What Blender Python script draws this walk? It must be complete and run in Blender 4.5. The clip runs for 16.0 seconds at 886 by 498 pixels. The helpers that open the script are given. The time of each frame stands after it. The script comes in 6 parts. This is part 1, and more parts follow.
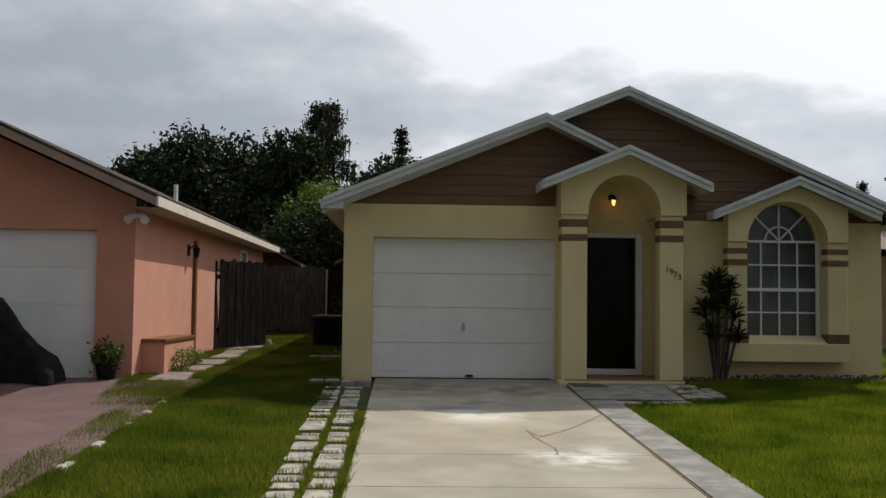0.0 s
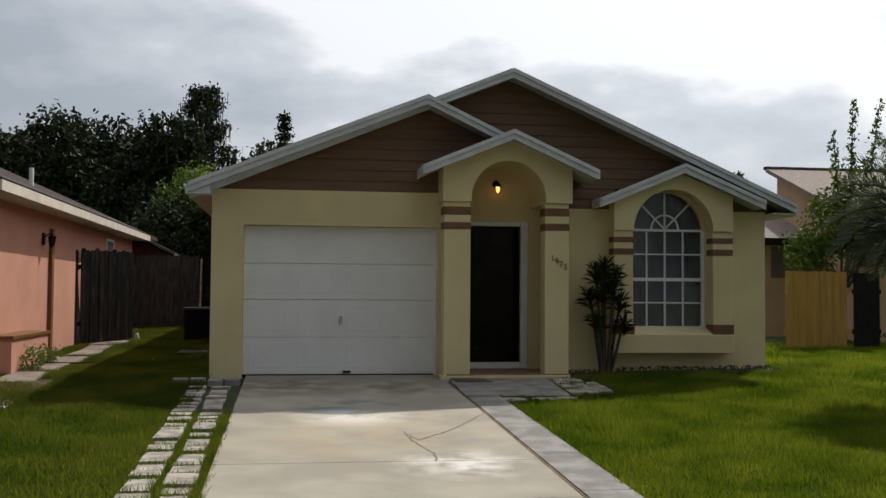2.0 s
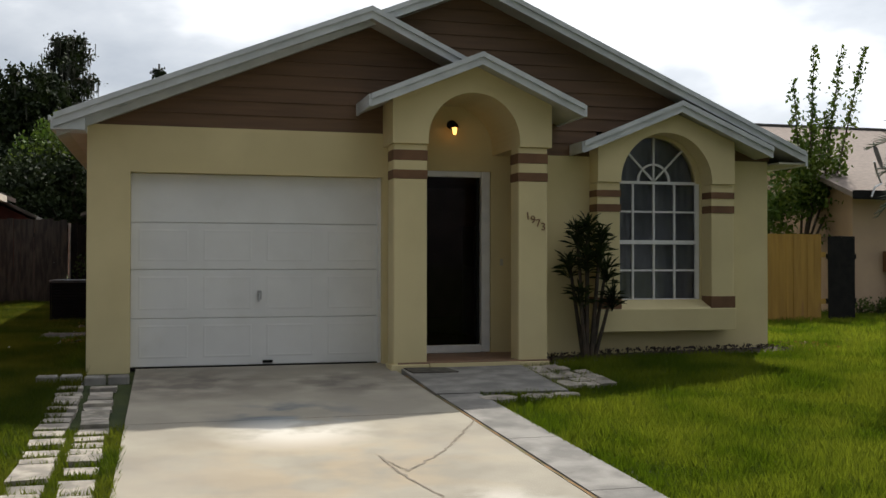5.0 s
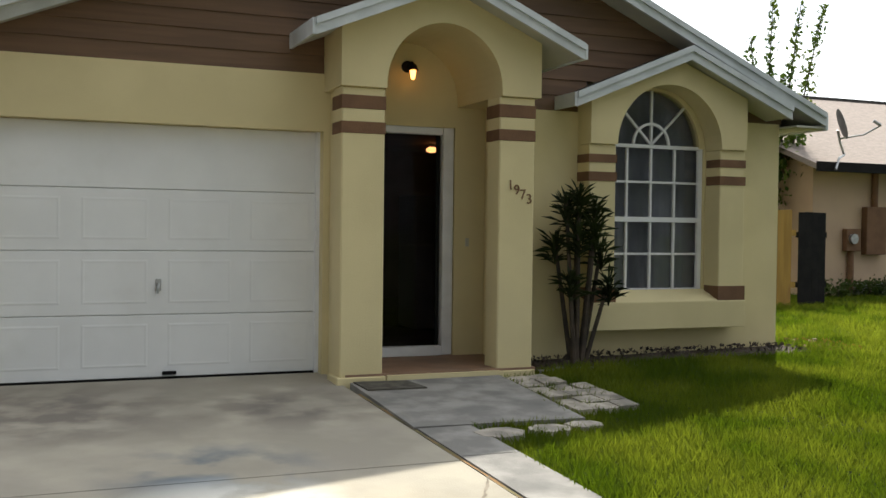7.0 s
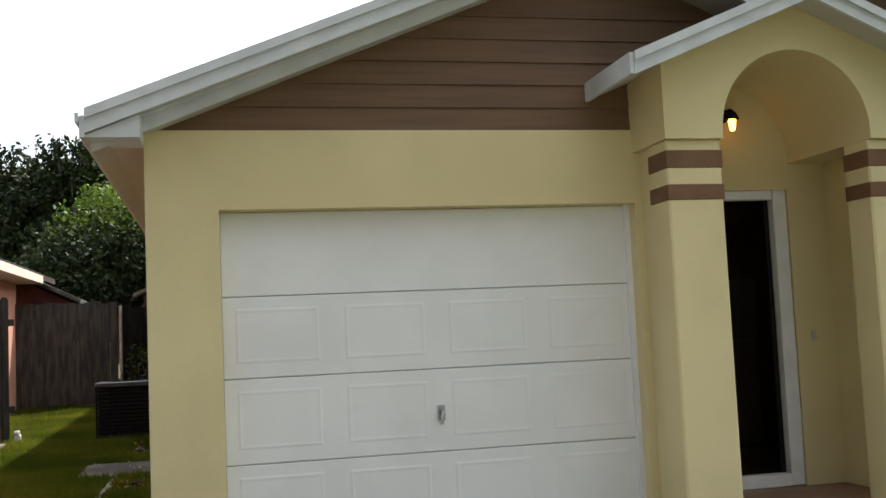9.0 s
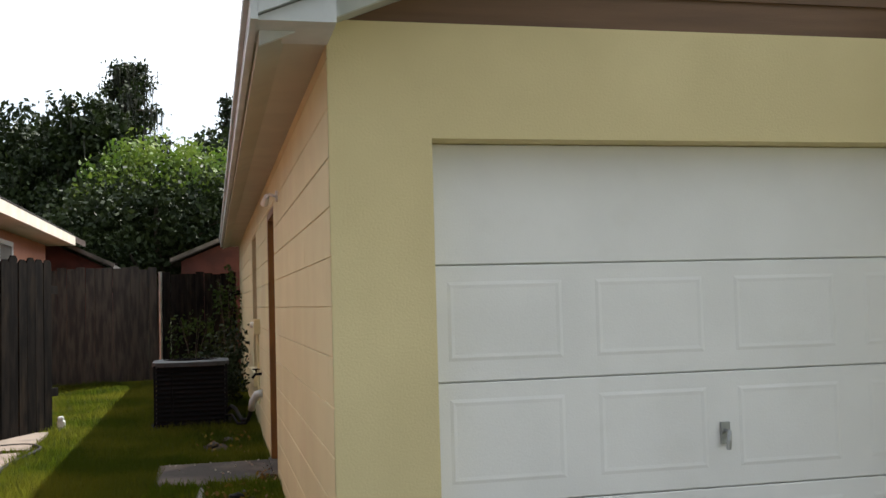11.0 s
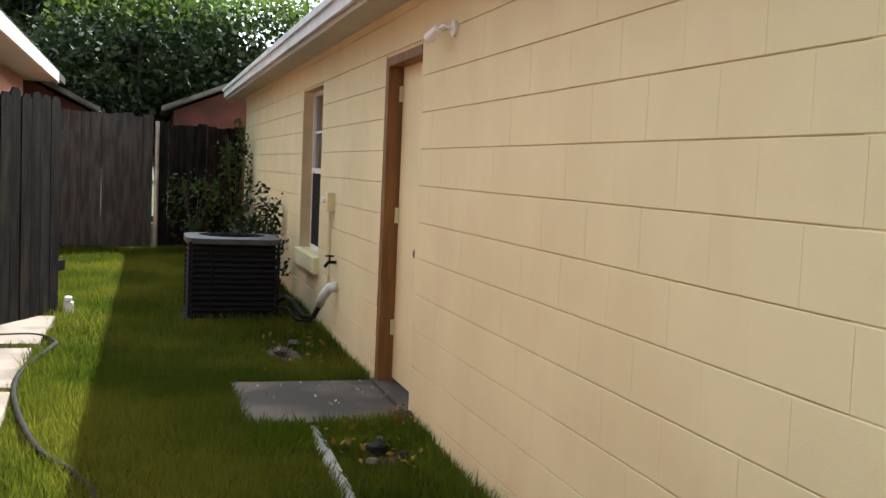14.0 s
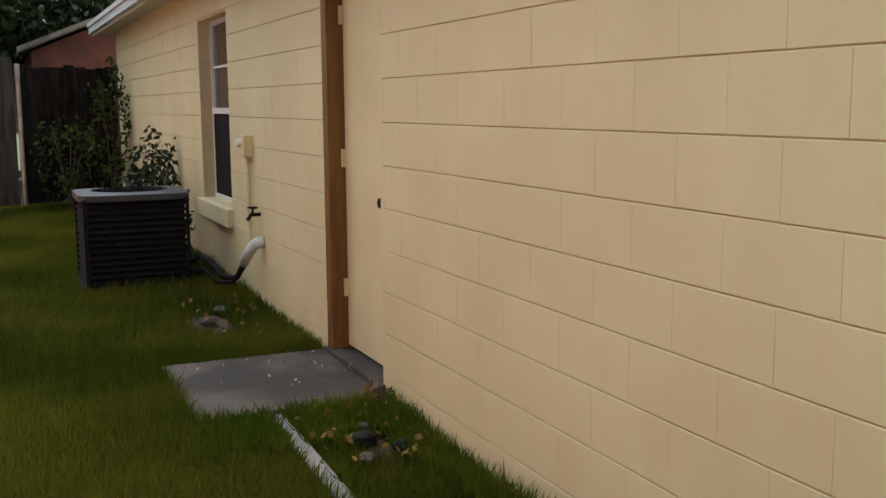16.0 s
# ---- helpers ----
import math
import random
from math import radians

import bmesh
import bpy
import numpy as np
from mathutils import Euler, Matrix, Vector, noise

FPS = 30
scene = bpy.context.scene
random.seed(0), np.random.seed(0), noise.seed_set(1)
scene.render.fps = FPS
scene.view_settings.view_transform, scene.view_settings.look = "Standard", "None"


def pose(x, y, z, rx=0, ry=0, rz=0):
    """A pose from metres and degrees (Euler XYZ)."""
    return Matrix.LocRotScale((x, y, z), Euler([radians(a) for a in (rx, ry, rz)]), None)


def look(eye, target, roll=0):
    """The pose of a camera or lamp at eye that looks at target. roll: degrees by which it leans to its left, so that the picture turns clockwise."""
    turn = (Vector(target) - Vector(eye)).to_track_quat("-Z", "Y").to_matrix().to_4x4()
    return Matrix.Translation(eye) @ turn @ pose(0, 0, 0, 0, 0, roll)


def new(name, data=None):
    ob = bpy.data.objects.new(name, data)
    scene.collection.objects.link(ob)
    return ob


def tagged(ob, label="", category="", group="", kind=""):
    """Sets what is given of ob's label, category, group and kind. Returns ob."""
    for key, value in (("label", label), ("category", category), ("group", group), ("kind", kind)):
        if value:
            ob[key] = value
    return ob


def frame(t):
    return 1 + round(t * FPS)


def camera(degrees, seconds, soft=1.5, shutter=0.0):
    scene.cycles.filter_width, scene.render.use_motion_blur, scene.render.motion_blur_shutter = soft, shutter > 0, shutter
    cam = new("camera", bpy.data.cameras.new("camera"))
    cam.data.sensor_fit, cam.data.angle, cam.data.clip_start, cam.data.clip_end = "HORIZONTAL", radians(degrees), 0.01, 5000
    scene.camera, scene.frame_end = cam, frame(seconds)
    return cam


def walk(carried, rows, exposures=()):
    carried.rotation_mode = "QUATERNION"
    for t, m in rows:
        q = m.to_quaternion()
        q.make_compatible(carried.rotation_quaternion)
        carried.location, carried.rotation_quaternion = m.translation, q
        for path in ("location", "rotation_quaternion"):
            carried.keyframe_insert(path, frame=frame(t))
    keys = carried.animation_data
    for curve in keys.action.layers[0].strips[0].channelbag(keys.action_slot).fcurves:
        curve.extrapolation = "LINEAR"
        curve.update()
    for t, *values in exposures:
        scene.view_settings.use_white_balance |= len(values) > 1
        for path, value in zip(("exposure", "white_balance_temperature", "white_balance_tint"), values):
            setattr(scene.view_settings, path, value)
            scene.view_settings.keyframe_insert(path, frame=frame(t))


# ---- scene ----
cam = camera(47.1, 16.0)

EXPOSURE = [(0, -0.6, 6500, 10), (3.2, -0.5, 6500, 10), (5.3, -0.2, 6500, 10), (7, 0.45, 6500, 8), (8, 0.7, 6500, 8), (9.2, 0.8, 6500, 8), (11.3, 0.78, 6300, 8), (12.5, 1.25, 6200, 6), (14, 1.45, 5950, 3), (15, 1.43, 5950, 3), (16, 1.2, 6100, 5)]
PATH = [
    (0, (0.986, -15.326, 1.137), (1.052, -13.33, 1.244), 0.7),
    (0.5, (0.986, -15.103, 1.175), (1.152, -13.112, 1.279), 0.6),
    (1, (1.014, -14.931, 1.208), (1.226, -12.944, 1.301), 0.6),
    (1.5, (1.053, -14.758, 1.199), (1.307, -12.776, 1.288), 0.6),
    (2, (1.169, -14.544, 1.188), (1.456, -12.566, 1.274), 0.4),
    (2.5, (1.128, -14.2, 1.196), (1.472, -12.232, 1.28), 0.3),
    (3, (1.018, -13.718, 1.171), (1.436, -11.765, 1.261), 0.4),
    (3.2, (0.987, -13.544, 1.129), (1.425, -11.596, 1.228), 0.4),
    (5.3, (0.808, -11.008, 1.166), (1.358, -9.085, 1.186), 0.1),
    (5.5, (0.854, -10.753, 1.173), (1.426, -8.837, 1.193), 0.2),
    (6, (0.872, -10.043, 1.242), (1.527, -8.153, 1.239), 1.0),
    (6.5, (0.854, -9.384, 1.26), (1.593, -7.525, 1.235), 1.2),
    (7, (0.804, -8.646, 1.286), (1.561, -6.796, 1.247), 0.7),
    (7.5, (0.852, -8.18, 1.27), (1.488, -6.284, 1.302), -0.7),
    (8, (0.721, -7.598, 1.305), (1.183, -5.653, 1.351), -1.8),
    (8.5, (0.6, -6.998, 1.302), (0.986, -5.038, 1.398), -2.5),
    (9, (0.404, -6.407, 1.325), (0.843, -4.463, 1.484), -2.6),
    (9.2, (0.388, -6.143, 1.366), (0.843, -4.201, 1.518), -2.4),
    (11.3, (-0.665, -4.057, 1.466), (-0.228, -2.106, 1.542), -1.1),
    (11.5, (-0.768, -3.968, 1.489), (-0.316, -2.02, 1.522), 0.2),
    (12, (-0.913, -3.463, 1.462), (-0.451, -1.522, 1.318), 0.9),
    (12.5, (-1.027, -2.96, 1.494), (-0.571, -1.024, 1.278), 1.4),
    (13, (-1.236, -2.565, 1.537), (-0.726, -0.643, 1.327), 1.6),
    (13.5, (-1.393, -2.102, 1.498), (-0.893, -0.175, 1.312), 2.0),
    (14, (-1.524, -1.7, 1.507), (-0.954, 0.211, 1.356), 2.5),
    (14.5, (-1.659, -1.326, 1.507), (-0.941, 0.537, 1.392), 2.9),
    (15, (-1.647, -1.093, 1.523), (-0.858, 0.741, 1.403), 1.2),
    (15.5, (-1.672, -0.897, 1.525), (-0.855, 0.919, 1.335), -0.3),
    (16, (-1.764, -0.701, 1.507), (-0.954, 1.106, 1.225), -0.4),
]
walk(cam, [(t, look(eye, target, roll)) for t, eye, target, roll in PATH], EXPOSURE)


# ---- sky and sun ----
SUN_TO = Vector((0.57, 0.68, 1.0)).normalized()


def make_world():
    w = bpy.data.worlds.new("sky")
    w.use_nodes = True
    scene.world = w
    nt = w.node_tree
    nt.nodes.clear()
    N = nt.nodes.new
    out = N("ShaderNodeOutputWorld")
    sky = N("ShaderNodeTexSky")
    sky.sky_type = "NISHITA"
    sky.sun_disc = False
    sky.sun_elevation = math.asin(SUN_TO.z)
    sky.sun_rotation = math.atan2(SUN_TO.x, SUN_TO.y)
    bg = N("ShaderNodeBackground")
    bg.inputs[1].default_value = 0.056
    nt.links.new(sky.outputs[0], bg.inputs[0])
    # broken cloud cover
    tc = N("ShaderNodeTexCoord")
    mp = N("ShaderNodeMapping")
    mp.inputs["Scale"].default_value = (1.0, 1.0, 2.2)
    mp.inputs["Location"].default_value = (0.35, 0.1, 0.6)
    n1 = N("ShaderNodeTexNoise")
    n1.inputs["Scale"].default_value = 2.7
    n1.inputs["Detail"].default_value = 7
    n1.inputs["Roughness"].default_value = 0.52
    n1.inputs["Distortion"].default_value = 0.1
    ramp = N("ShaderNodeValToRGB")
    e = ramp.color_ramp.elements
    e[0].position, e[0].color = 0.36, (0.56, 0.61, 0.68, 1)
    e[1].position, e[1].color = 0.535, (1.15, 1.17, 1.2, 1)
    m = e.new(0.465)
    m.color = (0.80, 0.84, 0.89, 1)
    bg2 = N("ShaderNodeBackground")
    # clouds are brighter towards the sun
    dot = N("ShaderNodeVectorMath")
    dot.operation = "DOT_PRODUCT"
    dot.inputs[1].default_value = SUN_TO
    nt.links.new(tc.outputs["Generated"], dot.inputs[0])
    glow = N("ShaderNodeMapRange")
    glow.interpolation_type = "SMOOTHSTEP"
    glow.inputs[1].default_value, glow.inputs[2].default_value = -0.3, 1.0
    glow.inputs[3].default_value, glow.inputs[4].default_value = 0.42 * CLOUD, 2.7 * CLOUD
    nt.links.new(dot.outputs["Value"], glow.inputs[0])
    nt.links.new(glow.outputs[0], bg2.inputs[1])
    mix = N("ShaderNodeMixShader")
    mix.inputs[0].default_value = 0.8
    L = nt.links.new
    L(tc.outputs["Generated"], mp.inputs[0])
    L(mp.outputs[0], n1.inputs[0])
    L(n1.outputs[0], ramp.inputs[0])
    L(ramp.outputs[0], bg2.inputs[0])
    L(bg.outputs[0], mix.inputs[1])
    L(bg2.outputs[0], mix.inputs[2])
    L(mix.outputs[0], out.inputs[0])


CLOUD = 0.60
make_world()
sun = new("sun", bpy.data.lights.new("sun", "SUN"))
sun.data.energy, sun.data.angle, sun.data.color = 5.0, radians(0.8), (1.0, 0.95, 0.86)
sun.matrix_world = look(SUN_TO * 50, (0, 0, 0))


# ---- materials ----
def material(name, c1, c2=None, rough=0.8, scale=8.0, bump=0.0, bump_scale=60.0, metal=0.0, mottle=None, lo=0.4, hi=0.6, stretch=(1, 1, 1), per=0.0, spec=0.5, wear=None):
    """Two tones by noise, a finer relief, and if asked a third tone in patches; per: how far each piece varies."""
    m = bpy.data.materials.new(name)
    m.use_nodes = True
    nt = m.node_tree
    N, L = nt.nodes.new, nt.links.new
    b = nt.nodes["Principled BSDF"]
    b.inputs["Roughness"].default_value = rough
    b.inputs["Metallic"].default_value = metal
    b.inputs["Specular IOR Level"].default_value = spec
    tc = N("ShaderNodeTexCoord")
    mp = N("ShaderNodeMapping")
    mp.inputs["Scale"].default_value = stretch
    geo = N("ShaderNodeNewGeometry")
    L(geo.outputs["Position"], mp.inputs[0])
    n = N("ShaderNodeTexNoise")
    n.inputs["Scale"].default_value = scale
    n.inputs["Detail"].default_value = 6
    L(mp.outputs[0], n.inputs[0])
    r = N("ShaderNodeMapRange")
    r.inputs[1].default_value, r.inputs[2].default_value = lo, hi
    L(n.outputs[0], r.inputs[0])
    mx = N("ShaderNodeMix")
    mx.data_type = "RGBA"
    mx.inputs[6].default_value = (*c1, 1)
    mx.inputs[7].default_value = (*(c2 or [v * 0.85 for v in c1]), 1)
    L(r.outputs[0], mx.inputs[0])
    col = mx.outputs[2]
    if mottle:
        mc, ms, ml, mh, amount = mottle
        n2 = N("ShaderNodeTexNoise")
        n2.inputs["Scale"].default_value = ms
        n2.inputs["Detail"].default_value = 5
        L(mp.outputs[0], n2.inputs[0])
        r2 = N("ShaderNodeMapRange")
        r2.inputs[1].default_value, r2.inputs[2].default_value, r2.inputs[4].default_value = ml, mh, amount
        L(n2.outputs[0], r2.inputs[0])
        m2 = N("ShaderNodeMix")
        m2.data_type = "RGBA"
        L(r2.outputs[0], m2.inputs[0])
        L(col, m2.inputs[6])
        m2.inputs[7].default_value = (*mc, 1)
        col = m2.outputs[2]
    if per:
        oi = N("ShaderNodeObjectInfo")
        ad = N("ShaderNodeMath")
        ad.operation = "ADD"
        L(oi.outputs["Random"], ad.inputs[0])
        L(geo.outputs["Random Per Island"], ad.inputs[1])
        r3 = N("ShaderNodeMapRange")
        r3.inputs[2].default_value = 2.0
        r3.inputs[3].default_value, r3.inputs[4].default_value = 1 - per, 1 + per
        L(ad.outputs[0], r3.inputs[0])
        hsv = N("ShaderNodeHueSaturation")
        L(r3.outputs[0], hsv.inputs["Value"])
        L(col, hsv.inputs["Color"])
        col = hsv.outputs[0]
    L(col, b.inputs["Base Color"])
    if bump:
        nb = N("ShaderNodeTexNoise")
        nb.inputs["Scale"].default_value = bump_scale
        nb.inputs["Detail"].default_value = 4
        L(mp.outputs[0], nb.inputs[0])
        bp = N("ShaderNodeBump")
        bp.inputs["Strength"].default_value = 1.0
        bp.inputs["Distance"].default_value = bump
        L(nb.outputs[0], bp.inputs["Height"])
        L(bp.outputs[0], b.inputs["Normal"])
    return m


def glowing(name, colour, strength):
    m = bpy.data.materials.new(name)
    m.use_nodes = True
    b = m.node_tree.nodes["Principled BSDF"]
    b.inputs["Base Color"].default_value = (*colour, 1)
    b.inputs["Emission Color"].default_value = (*colour, 1)
    b.inputs["Emission Strength"].default_value = strength
    return m


def clear_glass(name, tint=(1, 1, 1), rough=0.02, ior=1.45):
    m = bpy.data.materials.new(name)
    m.use_nodes = True
    b = m.node_tree.nodes["Principled BSDF"]
    b.inputs["Base Color"].default_value = (*tint, 1)
    b.inputs["Roughness"].default_value = rough
    b.inputs["Transmission Weight"].default_value = 1.0
    b.inputs["IOR"].default_value = ior
    return m


STUCCO = material("yellow_stucco", (0.70, 0.60, 0.335), (0.64, 0.545, 0.30), 0.9, 1.2, 0.0018, 95, mottle=((0.55, 0.47, 0.28), 0.7, 0.55, 0.8, 0.5))
BLOCK = material("peach_block_paint", (0.66, 0.592, 0.355), (0.615, 0.545, 0.32), 0.75, 1.3, 0.0006, 160, mottle=((0.57, 0.45, 0.28), 2.2, 0.52, 0.8, 0.55), per=0.012)
MORTAR = material("painted_mortar", (0.60, 0.49, 0.29), (0.54, 0.43, 0.26), 0.9, 6)
BAND = material("brown_band_paint", (0.18, 0.093, 0.045), (0.145, 0.074, 0.036), 0.8, 5, 0.003, 55)
SIDING = material("brown_siding", (0.165, 0.092, 0.047), (0.132, 0.074, 0.038), 0.65, 3, 0.001, 60, stretch=(0.4, 1, 6), per=0.06)
TRIM = material("grey_white_fascia", (0.60, 0.63, 0.64), (0.52, 0.55, 0.56), 0.6, 4, 0.0005, 60, mottle=((0.4, 0.41, 0.4), 2.5, 0.58, 0.75, 0.5))
SOFFIT = material("soffit_paint", (0.50, 0.49, 0.42), (0.46, 0.45, 0.39), 0.8, 3)
WHITE = material("white_door_paint", (0.80, 0.80, 0.78), (0.76, 0.76, 0.74), 0.45, 2, 0.0008, 120, mottle=((0.66, 0.65, 0.60), 3, 0.6, 0.8, 0.35))
FRAMEW = material("white_frame", (0.80, 0.80, 0.80), (0.74, 0.74, 0.74), 0.4, 6)
SHINGLE = material("grey_shingle", (0.10, 0.095, 0.09), (0.055, 0.05, 0.05), 0.95, 20, 0.004, 40, spec=0.1)
TANROOF = material("tan_shingle", (0.30, 0.245, 0.21), (0.24, 0.195, 0.17), 0.95, 9, 0.004, 30, stretch=(1, 1, 5))
CONCRETE = material("driveway_concrete", (0.37, 0.335, 0.265), (0.29, 0.262, 0.208), 0.9, 1.4, 0.002, 90, mottle=((0.27, 0.24, 0.20), 0.9, 0.50, 0.72, 0.7))
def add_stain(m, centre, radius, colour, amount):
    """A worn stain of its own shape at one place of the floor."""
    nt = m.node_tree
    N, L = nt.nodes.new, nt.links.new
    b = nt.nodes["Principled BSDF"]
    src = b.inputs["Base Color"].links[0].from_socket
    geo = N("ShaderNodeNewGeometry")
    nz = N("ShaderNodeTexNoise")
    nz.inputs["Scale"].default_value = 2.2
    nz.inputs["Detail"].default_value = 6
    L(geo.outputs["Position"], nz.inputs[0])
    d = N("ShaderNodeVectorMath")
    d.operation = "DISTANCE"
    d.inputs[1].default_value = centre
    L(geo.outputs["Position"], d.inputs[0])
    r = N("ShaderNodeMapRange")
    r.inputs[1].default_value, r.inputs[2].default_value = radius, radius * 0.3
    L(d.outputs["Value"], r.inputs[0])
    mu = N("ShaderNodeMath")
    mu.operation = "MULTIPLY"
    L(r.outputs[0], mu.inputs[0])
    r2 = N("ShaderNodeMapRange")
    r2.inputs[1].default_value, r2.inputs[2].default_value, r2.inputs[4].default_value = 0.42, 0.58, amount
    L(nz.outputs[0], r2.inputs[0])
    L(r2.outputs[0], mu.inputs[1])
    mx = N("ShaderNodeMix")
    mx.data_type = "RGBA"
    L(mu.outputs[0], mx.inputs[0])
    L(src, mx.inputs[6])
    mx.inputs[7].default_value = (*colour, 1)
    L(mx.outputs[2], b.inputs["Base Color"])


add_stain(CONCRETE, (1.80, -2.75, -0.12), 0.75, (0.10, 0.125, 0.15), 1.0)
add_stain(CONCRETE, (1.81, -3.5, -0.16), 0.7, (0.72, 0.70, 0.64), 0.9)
add_stain(CONCRETE, (0.95, -1.0, -0.05), 1.3, (0.15, 0.13, 0.11), 0.9)
add_stain(CONCRETE, (2.64, -1.2, -0.05), 0.9, (0.15, 0.13, 0.11), 0.9)
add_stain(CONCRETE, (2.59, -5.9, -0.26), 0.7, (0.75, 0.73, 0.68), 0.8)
add_stain(CONCRETE, (1.96, -4.6, -0.2), 1.6, (0.46, 0.35, 0.22), 0.45)
GREYCON = material("grey_concrete", (0.29, 0.275, 0.25), (0.19, 0.18, 0.165), 0.92, 4, 0.003, 60, mottle=((0.14, 0.135, 0.125), 2.2, 0.5, 0.7, 0.75))
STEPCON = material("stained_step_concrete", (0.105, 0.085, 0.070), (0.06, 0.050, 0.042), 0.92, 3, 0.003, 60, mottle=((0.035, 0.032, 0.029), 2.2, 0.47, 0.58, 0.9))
STONE = material("pale_stone", (0.46, 0.41, 0.34), (0.26, 0.235, 0.20), 0.9, 7, 0.004, 50, per=0.25, mottle=((0.13, 0.12, 0.09), 5, 0.5, 0.7, 0.7))
SLABCON = material("worn_pinkish_concrete", (0.26, 0.205, 0.17), (0.18, 0.145, 0.12), 0.92, 4, 0.003, 60, per=0.15, mottle=((0.12, 0.10, 0.08), 2.5, 0.5, 0.7, 0.6))
TURF = material("turf", (0.022, 0.036, 0.004), (0.042, 0.058, 0.008), 0.95, 3, 0.02, 60, mottle=((0.12, 0.115, 0.03), 1.2, 0.55, 0.72, 0.6))
SOIL = material("dark_mulch", (0.035, 0.024, 0.018), (0.07, 0.045, 0.03), 0.95, 25, 0.02, 40)
PINK = material("pink_stucco", (0.58, 0.275, 0.19), (0.53, 0.25, 0.17), 0.9, 1.5, 0.004, 50, mottle=((0.48, 0.26, 0.2), 0.9, 0.55, 0.75, 0.4))
PAVE = material("red_driveway_paint", (0.135, 0.07, 0.065), (0.10, 0.053, 0.05), 0.75, 2, 0.002, 60, mottle=((0.24, 0.16, 0.14), 1.5, 0.6, 0.75, 0.4))
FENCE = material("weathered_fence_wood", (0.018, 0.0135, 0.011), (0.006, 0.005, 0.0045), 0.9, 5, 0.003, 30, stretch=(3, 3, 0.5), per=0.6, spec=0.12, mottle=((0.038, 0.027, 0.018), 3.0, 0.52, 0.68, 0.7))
FENCE_GREY = material("grey_fence_wood", (0.060, 0.048, 0.038), (0.024, 0.020, 0.017), 0.9, 5, 0.003, 30, stretch=(3, 3, 0.5), per=0.28)
NEWWOOD = material("new_pine_fence", (0.40, 0.235, 0.045), (0.33, 0.19, 0.035), 0.8, 3, 0.002, 30, stretch=(3, 3, 0.4), per=0.1, mottle=((0.25, 0.13, 0.05), 2.5, 0.62, 0.72, 0.6))
DOORFRAME = material("stained_door_frame", (0.20, 0.088, 0.018), (0.14, 0.058, 0.012), 0.55, 6, 0.001, 40, stretch=(3, 3, 0.5))
ACMETAL = material("charcoal_metal", (0.011, 0.010, 0.012), (0.007, 0.0068, 0.008), 0.75, 8, spec=0.12)
DARK = material("black_paint", (0.008, 0.0075, 0.0075), (0.013, 0.012, 0.011), 0.75, 8, spec=0.15)
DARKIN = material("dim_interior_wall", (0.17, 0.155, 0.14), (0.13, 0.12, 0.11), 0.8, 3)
METAL = material("grey_metal", (0.45, 0.46, 0.46), (0.33, 0.33, 0.33), 0.4, 10, metal=0.8)


def leafy(name, c1, c2, thin=0.4, scale=1.5, rough=0.6, per=0.3):
    """Leaf or blade: matt above, and letting some light through."""
    m = material(name, c1, c2, rough, scale, per=per, spec=0.25)
    nt = m.node_tree
    b = nt.nodes["Principled BSDF"]
    out = nt.nodes["Material Output"]
    tr = nt.nodes.new("ShaderNodeBsdfTranslucent")
    src = b.inputs["Base Color"].links[0].from_socket
    nt.links.new(src, tr.inputs[0])
    mx = nt.nodes.new("ShaderNodeMixShader")
    mx.inputs[0].default_value = thin
    nt.links.new(b.outputs[0], mx.inputs[1])
    nt.links.new(tr.outputs[0], mx.inputs[2])
    nt.links.new(mx.outputs[0], out.inputs[0])
    return m


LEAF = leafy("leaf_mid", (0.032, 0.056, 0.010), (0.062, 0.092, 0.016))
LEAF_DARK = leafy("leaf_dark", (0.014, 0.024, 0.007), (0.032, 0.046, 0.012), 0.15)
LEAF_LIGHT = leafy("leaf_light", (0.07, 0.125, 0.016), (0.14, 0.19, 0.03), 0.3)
MOSS = leafy("hanging_moss", (0.075, 0.075, 0.055), (0.04, 0.042, 0.03), 0.2)
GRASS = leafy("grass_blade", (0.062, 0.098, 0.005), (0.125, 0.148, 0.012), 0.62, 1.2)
# copies of the grass colour: brighter for sunlit front, darker for shaded side
GRASS_FRONT_LIT = leafy("front_grass_blade_lit", (0.085, 0.135, 0.005), (0.185, 0.225, 0.015), 0.62, 1.2)
GRASS_SIDE_SHADED = leafy("side_grass_blade_shaded", (0.052, 0.076, 0.005), (0.122, 0.130, 0.013), 0.62, 0.9)
DRYLEAF = leafy("dry_leaf", (0.30, 0.20, 0.03), (0.18, 0.10, 0.04), 0.2, 9)
BARK = material("bark", (0.10, 0.075, 0.055), (0.05, 0.04, 0.03), 0.95, 6, 0.01, 20)
BLIND = material("sheer_curtain", (0.30, 0.305, 0.315), (0.22, 0.225, 0.235), 0.9, 3)
DULLSTONE = material("dull_brown_stone", (0.09, 0.075, 0.06), (0.04, 0.035, 0.03), 0.95, 9, 0.003, 60)


# ---- mesh helpers ----
def box(bm, x0, x1, y0, y1, z0, z1):
    vs = [bm.verts.new(p) for p in ((x0, y0, z0), (x1, y0, z0), (x1, y1, z0), (x0, y1, z0), (x0, y0, z1), (x1, y0, z1), (x1, y1, z1), (x0, y1, z1))]
    for f in ((3, 2, 1, 0), (4, 5, 6, 7), (0, 1, 5, 4), (1, 2, 6, 5), (2, 3, 7, 6), (3, 0, 4, 7)):
        bm.faces.new([vs[i] for i in f])
    return vs


